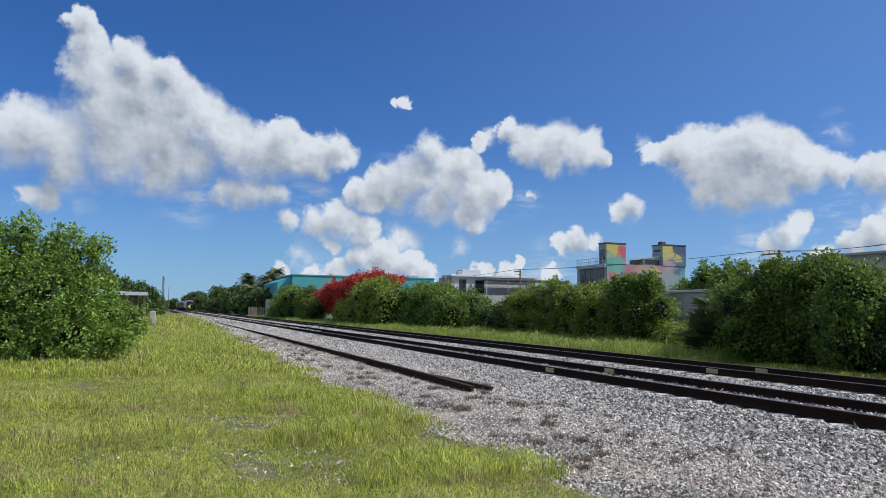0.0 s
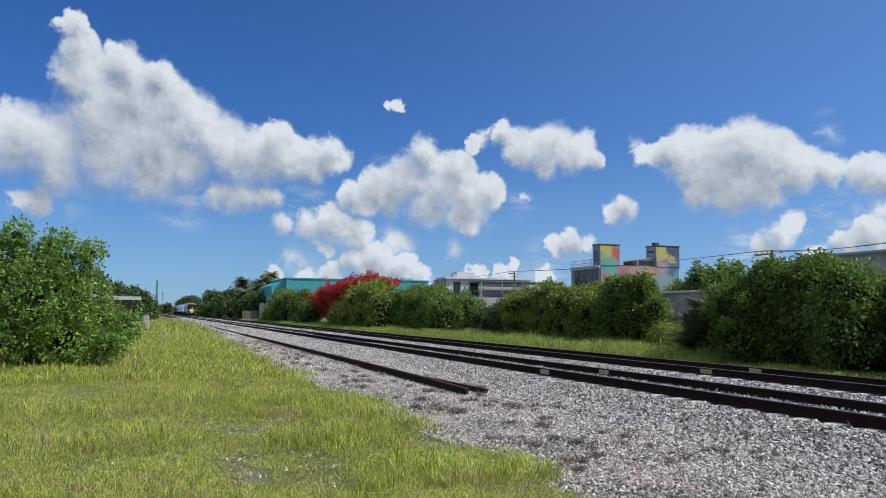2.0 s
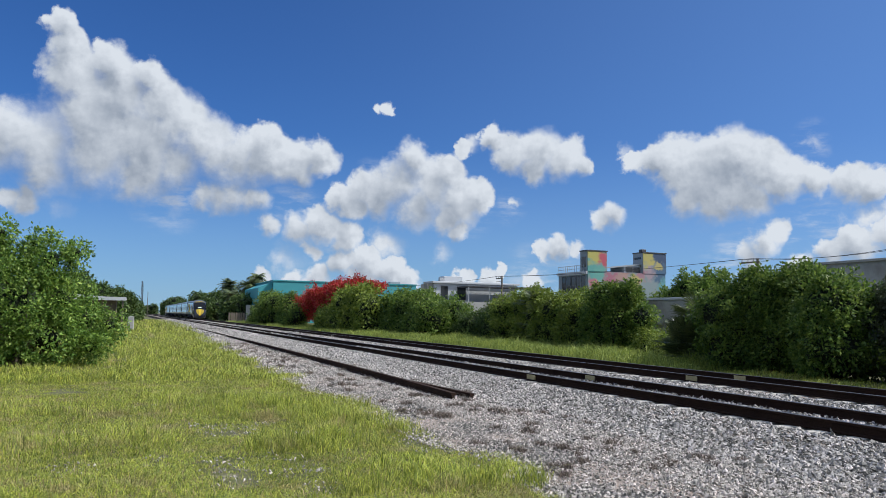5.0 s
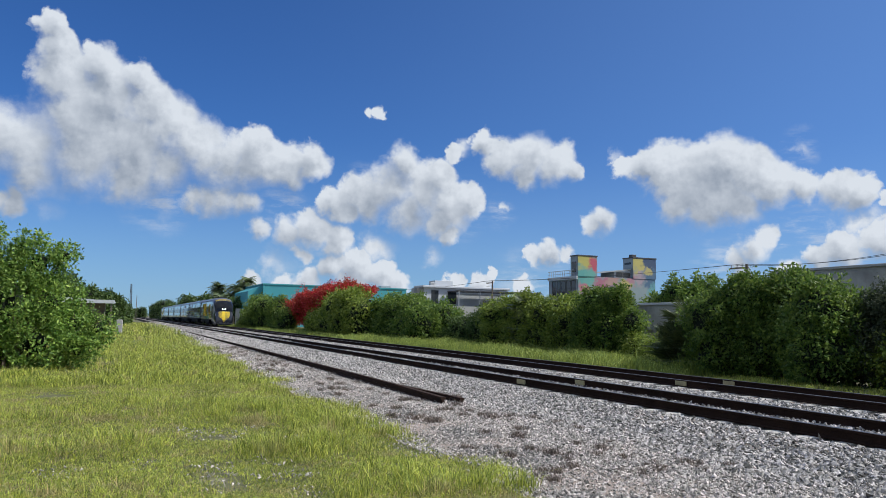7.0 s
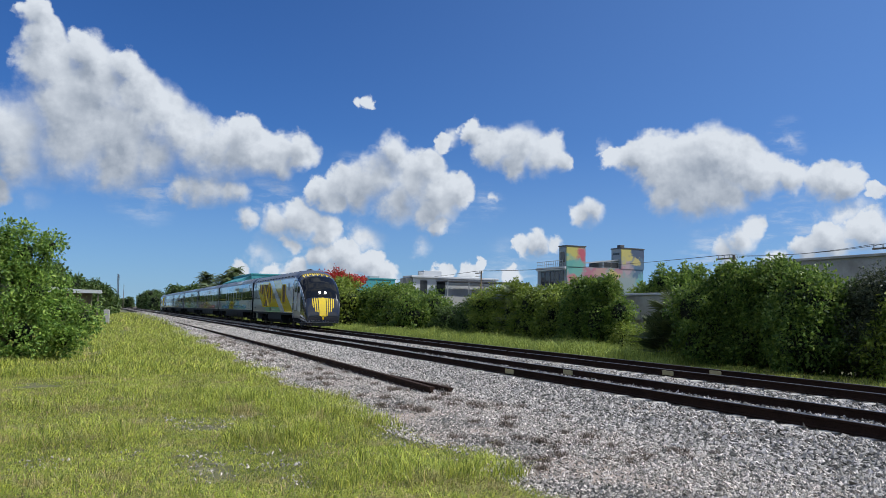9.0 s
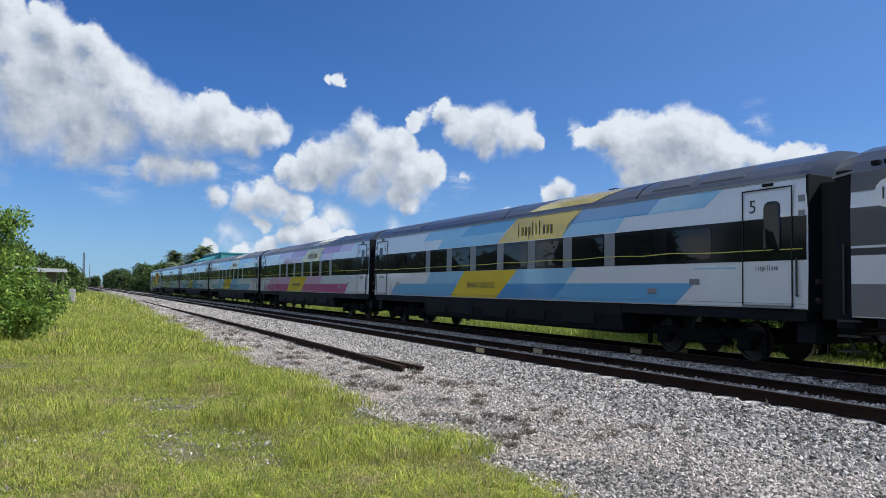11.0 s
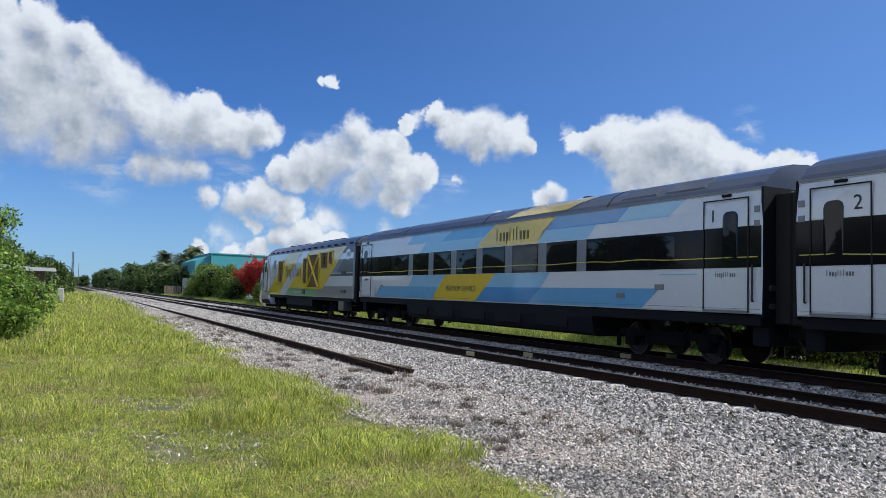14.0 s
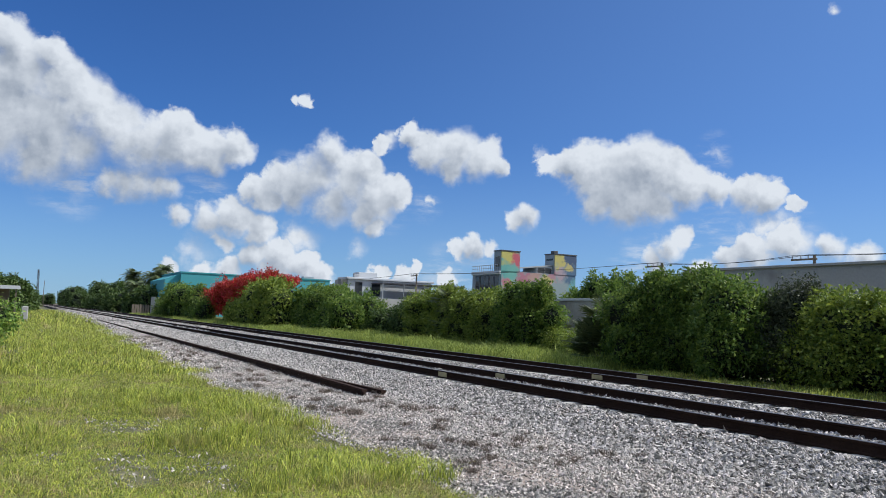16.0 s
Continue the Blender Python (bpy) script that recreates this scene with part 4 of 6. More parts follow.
def locomotive(label):
    car = thing("locomotive", label, "locomotive", pose(FAR_LINE, 0, RAIL_TOP), "locomotives of the train")
    a = 0.55
    prof = [p for p in LOCO_SECTION if p[1] >= 1.1]
    body = part("body", sweep(prof, [(a, 1, 1, 0), (18.4, 1, 1, 0)]), M_WHITE, car)
    # nose
    bm = bmesh.new()
    n = len(LOCO_SECTION)
    g = [[bm.verts.new(nose_point(u, v)) for v in range(n)] for u in np.linspace(0, len(NOSE) - 1, 17)]
    for i in range(16):
        for j in range(n - 1):
            bm.faces.new((g[i][j], g[i][j + 1], g[i + 1][j + 1], g[i + 1][j]))
        bm.faces.new((g[i][n - 1], g[i][0], g[i + 1][0], g[i + 1][n - 1]))
    bm.faces.new(g[0])
    nose = part("nose", bm, M_WHITE, car, smooth=True)
    part("nose_mask", nose_patch(3.9, 10.0, 0.0, 20.0, 0.012, 18, 26), M_NAVY, nose, "black and navy painted face", smooth=True)
    part("nose_tip", boxes((-1.05, 1.05, 22.0, 22.305, 0.42, 0.62), bevel=0.06), M_NAVY, nose)
    part("brow", nose_patch(1.9, 4.0, 5.0, 15.0, 0.016, 10, 16), M_NAVY, nose, smooth=True)
    part("windscreen", nose_patch(2.9, 6.0, 5.0, 15.0, 0.026, 14, 14), M_GLASS, nose, "dark raked windscreen", smooth=True)
    for i in range(-6, 7):
        v0, k = 10 + i * 0.45 - 0.14, abs(i)
        part("brow_stripe", nose_patch(1.75, 2.75 - 0.35 * (i % 2), v0, v0 + 0.28, 0.024, 3, 1), M_YELLOW, nose)
    for i in range(-5, 6):
        v0, k = 10 + i * 0.44 - 0.2, abs(i)
        part("nose_stripe", nose_patch(6.1 + 0.06 * (i % 2), 9.7 - k * 0.40 - 0.3 * (i % 2), v0, v0 + (0.44 if k < 2 else 0.26), 0.024, 8, 1), M_YELLOW, nose)
    for x in (-0.22, 0.22):
        p = nose_point(5.6, 10, 0.03)
        part("headlight", tube(bmesh.new(), (x, p.y - 0.02, p.z + 0.1), (x, p.y + 0.14, p.z + 0.06), 0.075, n=12), M_LAMP, nose, "lit round headlight")
    for x in (-0.95, 0.95):
        part("marker_light", tube(bmesh.new(), (x, 21.7, 1.6), (x, 22.22, 1.55), 0.10, n=12), M_STEEL, nose)
    part("nose_roof", nose_patch(0.05, 2.0, 5.3, 14.7, 0.05, 10, 16), M_ROOF, nose, "dark blue-grey roof over the cab", smooth=True)
    for v0, v1 in ((0.0, 1.0), (19.0, 20.0)):
        part("nose_skirt", nose_patch(0.05, 3.8, v0, v1, 0.05, 10, 3), M_SKIRT, nose, "dark skirt below the cab", smooth=True)
    for v0, v1 in ((1.0, 2.25), (17.75, 19.0)):
        part("lower_stripe", nose_patch(0.6, 3.85, v0, v1, 0.016, 10, 3), M_GREY, nose, smooth=True)
    for v0, v1 in ((3.1, 4.1), (15.9, 16.9)):
        part("cheek_stripe", nose_patch(0.1, 3.85, v0, v1, 0.014, 10, 4), M_SILVER, nose, smooth=True)
    prof = [(-1.3, 1.0), (1.3, 1.0), (1.2, 0.2), (-1.2, 0.2)]
    part("pilot", sweep(prof, [(20.3, 1.08, 1, 0), (21.6, 0.95, 1, 0), (22.25, 0.66, 1, 0)]), M_NAVY, car)
    # roof
    rp = [p for p in LOCO_SECTION if p[1] >= 4.0]
    part("roof", sweep([(x * 1.006, z + 0.012) for x, z in rp], [(a, 1, 1, 0), (18.5, 1, 1, 0)]), M_ROOF, car)
    bm = bmesh.new()
    for s in (-1, 1):
        for i in range(28):
            y = a + 0.4 + (i // 2) * 1.28 + (i % 2) * 0.26
            box(bm, s * 1.46 - 0.05, s * 1.46 + 0.05, y, y + 0.16, 4.11, 4.19)
    tagged(part("roof_bolt", bm, M_SKIRT, car), kind="stuff")
    for y0, y1 in ((5.0, 9.2), (9.7, 11.0), (12.0, 13.2), (14.0, 15.1), (15.8, 16.8)):
        part("roof_hatch", boxes((-0.52, 0.52, y0, y1, 4.52, 4.685), bevel=0.03), M_SKIRT, car)
    part("horn", boxes((-0.25, 0.25, 17.6, 17.8, 4.6, 4.78), (-0.06, 0.06, 17.3, 18.0, 4.70, 4.80), bevel=0.02), M_STEEL, car)
    # recessed coupling end
    part("end_wall", boxes((-1.46, 1.46, 0.14, 0.56, 0.9, 4.1), (-0.7, 0.7, 0.03, 0.14, 0.8, 3.3), bevel=0.03), M_SKIRT, car)
    part("roof_end", sweep([(x * 0.985, z) for x, z in LOCO_SECTION if z >= 4.0], [(0.1, 1, 0.985, 0), (0.54, 1, 1, 0)]), M_DARKGREY, car)
    for s in (-1, 1):
        part("grab_rail", tube(bmesh.new(), (s * 1.50, 0.35, 1.2), (s * 1.50, 0.35, 2.6), 0.025, n=8), M_STEEL, car)
        for z in (0.45, 0.75, 1.05):
            part("step", boxes((min(s * 1.2, s * 1.5), max(s * 1.2, s * 1.5), 0.2, 0.7, z, z + 0.04)), M_STEEL, car)
    # underframe, tank, bogies
    part("underframe", boxes((-1.45, 1.45, 1.0, 20.6, 0.95, 1.16), bevel=0.02), M_SKIRT, car)
    part("fuel_tank", sweep([(-1.45, 1.0), (1.45, 1.0), (1.45, 0.55), (1.2, 0.25), (-1.2, 0.25), (-1.45, 0.55)], [(7.9, 1, 1, 0), (8.1, 1, 1, 0), (13.6, 1, 1, 0), (13.8, 1, 1, 0)]), M_SKIRT, car)
    for x in (-1.5, 1.0):
        part("equipment_box", boxes((x, x + 0.5, 2.0, 2.9, 0.45, 0.98), bevel=0.03), M_DARKGREY, car)
    bogie(car, 5.0, 2.9, 0.50)
    bogie(car, 17.2, 2.9, 0.50)

    def across(z, top, bottom):
        return float(np.interp(z, [1.15, 4.0], [bottom, top]))

    def stripe(nm, mt, z0, z1, lo, hi, s, proud=0.004):
        rows = [(z, across(z, *lo), across(z, *hi)) for z in (z0, z1)]
        part(nm, skin(rows, s, proud), mt, body)

    A, B, C, D = (1.75, 6.4), (8.5, 14.1), (10.2, 15.7), (13.45, 19.0)
    E = (a, a)
    for s in (-1, 1):
        stripe("yellow_stripe", M_YELLOW, 1.62, 4.0, A, B, s)
        stripe("yellow_stripe", M_YELLOW, 1.17, 4.0, C, D, s)
        stripe("green_stripe", M_GREEN, 1.17, 1.62, (2.7, 7.4), (8.6, 14.0), s)
        stripe("grey_stripe", M_GREY, 1.17, 1.62, E, (2.7, 7.4), s)
        stripe("grey_stripe", M_GREY, 1.62, 1.80, E, A, s)
        stripe("dark_stripe", M_DARKGREY, 2.55, 3.30, E, (1.1, 5.2), s)
        stripe("grey_stripe", M_GREY, 2.55, 3.30, (1.1, 5.2), A, s)
        stripe("dark_stripe", M_DARKGREY, 3.62, 4.0, E, A, s)
        stripe("black_line", M_INK, 2.36, 2.50, E, A, s)
        stripe("silver_stripe", M_SILVER, 2.5, 3.25, D, (15.6, 20.2), s)
        stripe("grey_stripe", M_GREY, 1.17, 1.6, D, (18.35, 18.35), s)
        for y0, y1, z0, z1 in ((14.6, 15.8, 2.06, 3.48), (8.95, 9.72, 1.98, 3.5), (4.8, 6.05, 2.84, 3.76), (4.0, 4.6, 3.08, 3.76)):
            v = part("intake", skin([(z0, y0, y1), (z1, y0, y1)], s, 0.012), M_MESH, body)
            part("intake_frame", ring_frame(s, y0 - 0.08, y1 + 0.08, z0 - 0.08, z1 + 0.08, 0.08, 0.010, 0.035), M_YELLOW, v)
        big = part("side_intake", skin([(1.7, 6.4, 8.7), (3.72, 6.4, 8.7)], s, 0.012), M_MESH, body, "brown mesh panel with a yellow cross")
        part("intake_frame", ring_frame(s, 6.3, 8.8, 1.6, 3.82, 0.12, 0.010, 0.05), M_YELLOW, big)
        bm = bmesh.new()
        x = s * (half_width(2.7) + 0.03)
        for y0, y1 in ((6.4, 8.7), (8.7, 6.4)):
            tube(bm, (x, y0, 1.7), (x, y1, 3.72), 0.085, n=4)
        box(bm, min(x, x + s * 0.04), max(x, x + s * 0.04), 7.35, 7.75, 2.5, 2.92, 0.02)
        part("cross_brace", bm, M_YELLOW, big)
        part("small_window", rounded_pane(s, 16.75, 17.3, 3.0, 3.62, 0.05, 0.01), M_GREY, body)
        door = part("cab_door", skin([(1.4, 19.05, 20.1), (3.72, 19.05, 20.1)], s * 0.985, 0.026), M_WHITE, nose)
        part("door_seal", ring_frame(s * 0.985, 19.0, 20.15, 1.35, 3.78, 0.03, 0.03, 0.012), M_RUBBER, door)
        part("door_window", rounded_pane(s * 0.985, 19.36, 19.88, 2.8, 3.55, 0.14, 0.034), M_GLASS, door)
        part("cab_window", rounded_pane(s * 0.975, 20.28, 20.72, 2.72, 3.28, 0.14, 0.03), M_GLASS, nose)
        for hy in (18.92, 20.22):
            part("handrail", tube(bmesh.new(), (s * 1.60, hy, 1.4), (s * 1.60, hy, 3.1), 0.022, n=8), M_STEEL, door)
        bm = bmesh.new()
        for y, z0, z1 in ((15.2, 2.06, 3.48), (9.33, 1.98, 3.5), (5.42, 2.84, 3.76)):
            box(bm, min(s * 1.57, s * 1.585), max(s * 1.57, s * 1.585), y - 0.012, y + 0.012, z0, z1)
            for k in (1, 2):
                zz = z0 + (z1 - z0) * k / 3
                box(bm, min(s * 1.57, s * 1.585), max(s * 1.57, s * 1.585), y - 0.38, y + 0.38, zz - 0.012, zz + 0.012)
        tagged(part("mesh_bar", bm, M_UNDER, body), kind="stuff")
        part("number_box", rounded_pane(s, 1.05, 1.75, 3.25, 3.82, 0.26, 0.006), M_WHITE, body)
        lettering("101", 0.34, s, 1.4, 3.42, 0.014, body, M_INK)
        part("word_mark", word_bars(s, 12.05, 2.38, 0.52, 0.010), M_INK, body)
        part("control_box", boxes((min(s * 1.55, s * 1.585), max(s * 1.55, s * 1.585), 9.2, 9.8, 1.28, 1.58), bevel=0.01), M_INK, body)
        part("label_plate", skin([(1.34, 10.4, 11.7), (1.46, 10.4, 11.7)], s, 0.008), M_WHITE, body)
        for z in (1.45, 2.5):
            part("side_step", boxes((min(s * 1.56, s * 1.62), max(s * 1.56, s * 1.62), 1.6, 2.3, z, z + 0.14), bevel=0.02), M_INK, body)
    return car


def tail_at(t):
    """How far along the line the joint before the last locomotive stands; the train gathers a little speed."""
    d = t - 12.5
    sway = float(np.interp(t, (9.2, 11.5, 12.0, 12.5, 13.5, 14.5, 15.5), (0.0, -0.7, -0.1, 0.0, 0.6, 0.45, -0.4)))
    return 88.5 - 34.6 * d - 0.075 * d * d + sway


_blue = "white coach with sky-blue and yellow slanted stripes"
train = [(locomotive("yellow, white and grey diesel locomotive at the rear of the train"), 0.0, 0),
         (coach(_blue + ", numbered one", M_BLUE, M_SKY, "1", "PREMIUM SERVICE"), -COACH, 0),
         (coach(_blue + ", numbered two", M_BLUE, M_SKY, "2", "SMART SERVICE"), -2 * COACH, 0),
         (coach(_blue + ", numbered three", M_BLUE, M_SKY, "3", "SMART SERVICE"), -3 * COACH, 0),
         (coach("white coach with pink, magenta and yellow slanted stripes", M_MAGENTA, M_PINK, "4", "SMART SERVICE"), -4 * COACH, 0),
         (coach(_blue + ", behind the leading locomotive", M_BLUE, M_SKY, "5", "SMART SERVICE"), -5 * COACH, 0),
         (locomotive("leading diesel locomotive with a black face and yellow nose stripes"), -5 * COACH, 180)]


def motions():
    times = [0, 1 / 30, 0.5] + [float(i) for i in range(1, 11)] + [i / 2 for i in range(22, 32)] + [16 - 1 / 30, 16]
    for car, offset, turn in train:
        walk(car, [(t, pose(FAR_LINE, tail_at(t) + offset, RAIL_TOP, 0, 0, turn)) for t in times])

# ---- bushes and trees ----
shrub("bush", "large leafy green bush standing in long grass", "bush",
      [ball(-3.95, 27, 4.2, 0.45), ball(-4.6, 27.2, 3.5, 0.75), ball(-2.5, 27, 3.4, 0.7), ball(-1.75, 27, 3.65, 0.4), ball(-3.2, 27, 3.1, 0.8), ball(-5.8, 27.3, 2.6, 1.4), ball(-3.5, 26.8, 2.0, 1.4),
       ball(-2.1, 27, 2.2, 0.8), ball(-1.5, 27, 1.5, 0.7), ball(-0.65, 27, 1.35, 0.42), ball(-1.2, 26.8, 0.7, 0.55), ball(-2.4, 26.5, 0.9, 0.95), ball(-4.4, 26.5, 1.1, 1.35), ball(-6.8, 27.4, 2.2, 1.6), ball(-5.3, 27.0, 4.0, 0.4), ball(-3.0, 26.9, 3.95, 0.3)],
      2500, 22, 0.11, M_LEAF_BRIGHT, 11, 0.27, branches=40, shrink=0.34)
shrub("bush", "tall dense green bush beside the track", "bush",
      ridge(21, 21.3, 23.0, [(17.6, 3.3), (18.2, 3.5), (19.0, 3.8), (20.2, 4.15), (21.4, 4.0), (22.9, 3.4)], 10, 1.1), 2300, 24, 0.13, M_LEAF, 12, 0.28, branches=12, shrink=0.72)
shrub("bush", "leafy bush joining the tall hedge", "bush",
      ridge(41, 21.6, 23.0, [(22.4, 3.2), (23.4, 3.3), (24.4, 3.2)], 5, 0.8), 1100, 22, 0.12, M_LEAF_DARK, 42, 0.28, branches=8, shrink=0.7)
shrub("bush", "grey-green wispy bush with bare twigs", "bush", heap(22, 22.0, 23.0, 15.6, 17.3, 3.5, 5, 0.8), 1200, 20, 0.09, M_LEAF_GREY, 13, 0.32, branches=16, shrink=0.55)
shrub("bush", "yellow-green leafy bush beside the track", "bush", heap(23, 21.7, 22.8, 13.2, 15.2, 3.4, 6, 0.95), 1000, 22, 0.13, M_LEAF_YELLOW, 14, 0.32, shrink=0.7)
shrub("bush", "leafy bush at the end of the hedge", "bush", heap(24, 22, 23.5, 5.0, 12.6, 3.3, 9, 1.2), 1300, 20, 0.16, M_LEAF, 15, 0.32)
shrub("bush", "dense dark bush behind the verge", "bush",
      ridge(25, 24.2, 25.8, [(32.3, 3.0), (33.2, 3.7), (34.7, 4.05), (36.0, 3.7), (37.6, 3.6)], 8, 0.95), 1800, 20, 0.15, M_LEAF, 16, 0.3, shrink=0.66, branches=12)
shrub("bush", "broad yellow-green bush behind the verge", "bush",
      ridge(26, 25.0, 27.0, [(37.4, 3.4), (39.5, 3.45), (42.0, 3.7), (43.8, 3.9), (47.0, 3.6), (50.0, 3.3)], 12, 1.15), 2400, 18, 0.16, M_LEAF_YELLOW, 17, 0.34, shrink=0.72)
shrub("bush", "low green bush behind the verge", "bush",
      ridge(27, 25.8, 27.6, [(49.5, 3.3), (53.0, 3.0), (56.0, 2.4), (58.5, 2.0)], 7, 1.1), 1300, 16, 0.18, M_LEAF_DARK, 18, 0.36, shrink=0.74)
shrub("bush", "wide rounded bush behind the verge", "bush",
      ridge(28, 23.2, 26.5, [(58.0, 2.6), (60.5, 3.4), (63.0, 3.95), (68.0, 3.9), (73.0, 4.2)], 15, 1.5), 2500, 16, 0.22, M_LEAF, 19, 0.42, shrink=0.74)
shrub("bush", "green bush below the red-flowering tree", "bush",
      ridge(29, 21.6, 24.0, [(72.5, 4.0), (75.0, 4.6), (79.0, 4.9), (84.0, 4.4), (89.0, 3.4), (94.0, 2.4)], 16, 1.6), 2400, 16, 0.24, M_LEAF_YELLOW, 20, 0.45, shrink=0.74)
shrub("flowering_tree", "wide spreading tree covered in scarlet blossom", "tree",
      [(23.8, 106, 2.9, 1.6, 4.6, 1.7), (23.2, 112, 2.2, 1.4, 3.6, 1.5), (24.2, 98, 4.0, 1.8, 4.2, 1.6), (24.5, 91, 4.8, 1.7, 4.0, 1.1), (24.6, 84.5, 5.0, 1.5, 3.6, 0.8), (24.4, 79.5, 4.9, 1.2, 2.4, 0.5), (23.6, 103, 4.4, 1.2, 2.6, 0.9), (24.4, 95, 5.5, 0.9, 2.4, 0.55)],
      2500, 18, 0.22, M_BLOSSOM, 21, 0.40, branches=14, shrink=0.5)
shrub("bush", "grey-green bush in front of the teal building", "bush",
      ridge(30, 20.6, 23.0, [(106.0, 3.0), (112.0, 4.6), (120.0, 5.6), (128.0, 5.7), (134.0, 4.6), (141.0, 3.2)], 13, 1.8), 1900, 16, 0.30, M_LEAF, 22, 0.55, shrink=0.74)
shrub("tree", "dark leafy tree behind the low building", "tree",
      ridge(31, 39.0, 42.0, [(41.5, 4.3), (43.0, 5.2), (44.2, 5.6), (46.0, 5.1), (48.0, 4.6), (50.0, 4.4)], 9, 1.1), 1500, 16, 0.22, M_LEAF, 23, 0.42, trunk=2.0, shrink=0.62)
# small saplings and undergrowth at the gap
shrub("undergrowth", "pale scrubby undergrowth at the gap in the hedge", "shrub", heap(32, 23.2, 25.5, 26.4, 32.0, 1.35, 9, 0.6), 900, 16, 0.10, M_LEAF_YELLOW, 24, 0.3, shrink=0.5)

# distant trees along the line
_rt = np.random.default_rng(70)
for i, (x, y, h) in enumerate([(-7.5, 118, 6.4), (-4.5, 128, 6.6), (-10, 135, 8.0), (-2.5, 150, 5.5), (-1.5, 165, 5.0), (-5, 190, 7.5), (-1.0, 210, 5.5), (0.5, 250, 5.5), (-3, 300, 7)]):
    shrub("tree", "dark tree beyond the shed", "tree", heap(80 + i, x - 2.2, x + 1.6, y - 3, y + 3, h, 6, 1.7), 500, 14, 0.5, M_LEAF_DARK, 90 + i, 0.7, "trees beyond the shed", trunk=1.5)
for i, (x, y, h) in enumerate([(23.5, 178, 5.6), (24.5, 195, 7.5), (22.5, 215, 5.8), (23.5, 240, 8.6), (21.5, 265, 6.2), (22.5, 300, 10), (20, 345, 6.5), (21, 400, 10), (18, 470, 7.5), (22, 560, 11), (14, 640, 9), (6, 660, 8)]):
    shrub("tree", "dark roadside tree far along the line", "tree", heap(110 + i, x - 2, x + 3.0, y - 6, y + 6, h, 7, 2.2), 450, 14, 0.65, M_LEAF_DARK, 130 + i, 0.9, "trees far along the line", trunk=2.0)


# ---- palms ----
def frond(bm, base, az, up, length, leaflets, width, droop):
    """A feather or fan leaf as a bent rib with leaflets."""
    d = Vector((math.cos(az), math.sin(az), 0))
    pts = []
    p, a = Vector(base), up
    for i in range(leaflets + 1):
        pts.append(p.copy())
        p += (d * math.cos(a) + Vector((0, 0, math.sin(a)))) * (length / leaflets)
        a -= droop / leaflets
    side = Vector((-d.y, d.x, 0))
    for i in range(leaflets):
        q, nx = pts[i], pts[i + 1]
        k = math.sin(math.pi * (i + 0.7) / (leaflets + 0.7))
        for s in (-1, 1):
            tip = q + (nx - q) * 1.6 + side * s * width * k + Vector((0, 0, -0.3 * width * k))
            v = [bm.verts.new(c) for c in (q, nx, tip)]
            bm.faces.new(v)


def palm(x, y, h, crown, seed, label):
    rng = random.Random(seed)
    ob = thing("palm_tree", label, "palm tree", pose(x, y, 0), "palms by the warehouse")
    bm = bmesh.new()
    lean = rng.uniform(-0.5, 0.5)
    for i in range(6):
        a, b = i / 6, (i + 1) / 6
        tube(bm, (lean * a * a, 0, h * a - 0.1), (lean * b * b, 0, h * b), 0.20 - 0.08 * a, 0.20 - 0.08 * b, 8)
    part("trunk", bm, M_BARK, ob)
    for i in range(44):
        bm = bmesh.new()
        frond(bm, (lean, 0, h), rng.uniform(0, 6.28), rng.uniform(-0.9, 1.3), crown * rng.uniform(0.75, 1.1), 12, crown * 0.36, rng.uniform(1.0, 1.9))
        part("frond", bm, M_PALM, ob)
    return ob


palm(23.0, 198, 9.0, 3.3, 1, "shaggy palm tree behind the yard wall")
palm(25.4, 190, 8.6, 3.2, 2, "tall palm tree behind the yard wall")
palm(28.3, 190, 10.6, 3.2, 3, "tall slender palm beside the teal warehouse")
palm(21.6, 184, 6.0, 2.8, 4, "short palm tree by the fence")


def fan_palm(x, y, h, n, r, seed, label):
    """A clump of stiff fan leaves on short stems."""
    rng = random.Random(seed)
    ob = thing("fan_palm", label, "palm", pose(x, y, 0), "fan palms in the hedge")
    for i in range(n):
        az, el = rng.uniform(0, 6.283), rng.uniform(-0.1, 1.35)
        d = Vector((math.cos(az) * math.cos(el), math.sin(az) * math.cos(el), math.sin(el)))
        hub = Vector((0, 0, h * rng.uniform(0.08, 0.6))) + d * r * rng.uniform(0.4, 0.8)
        bm = bmesh.new()
        tube(bm, (0, 0, h * 0.06), hub, 0.014, 0.01, 4)
        u = d.cross(Vector((0, 0, 1))).normalized()
        w = d.cross(u)
        for k in range(17):
            a = (k - 8) / 8 * 1.75
            t = (d * math.cos(a) + u * math.sin(a)).normalized()
            L = r * 0.72 * rng.uniform(0.85, 1.1)
            s = (u * math.cos(a) - d * math.sin(a)) * 0.042
            q = [bm.verts.new(c) for c in (hub, hub + t * L * 0.55 + s + w * 0.02, hub + t * L - Vector((0, 0, 0.12 * L)), hub + t * L * 0.55 - s + w * 0.02)]
            bm.faces.new(q)
        part("fan_leaf", bm, M_PALM, ob)
    return ob


fan_palm(21.4, 25.0, 1.9, 46, 1.05, 5, "grey-green fan palm beside the track")
fan_palm(21.7, 24.4, 3.1, 54, 1.2, 6, "tall fan palm in the hedge")
fan_palm(25.2, 43.8, 5.0, 36, 1.5, 7, "fan palm rising out of the bushes")
fan_palm(23.6, 62.0, 2.0, 22, 1.3, 8, "low fan palm at the foot of the bushes")

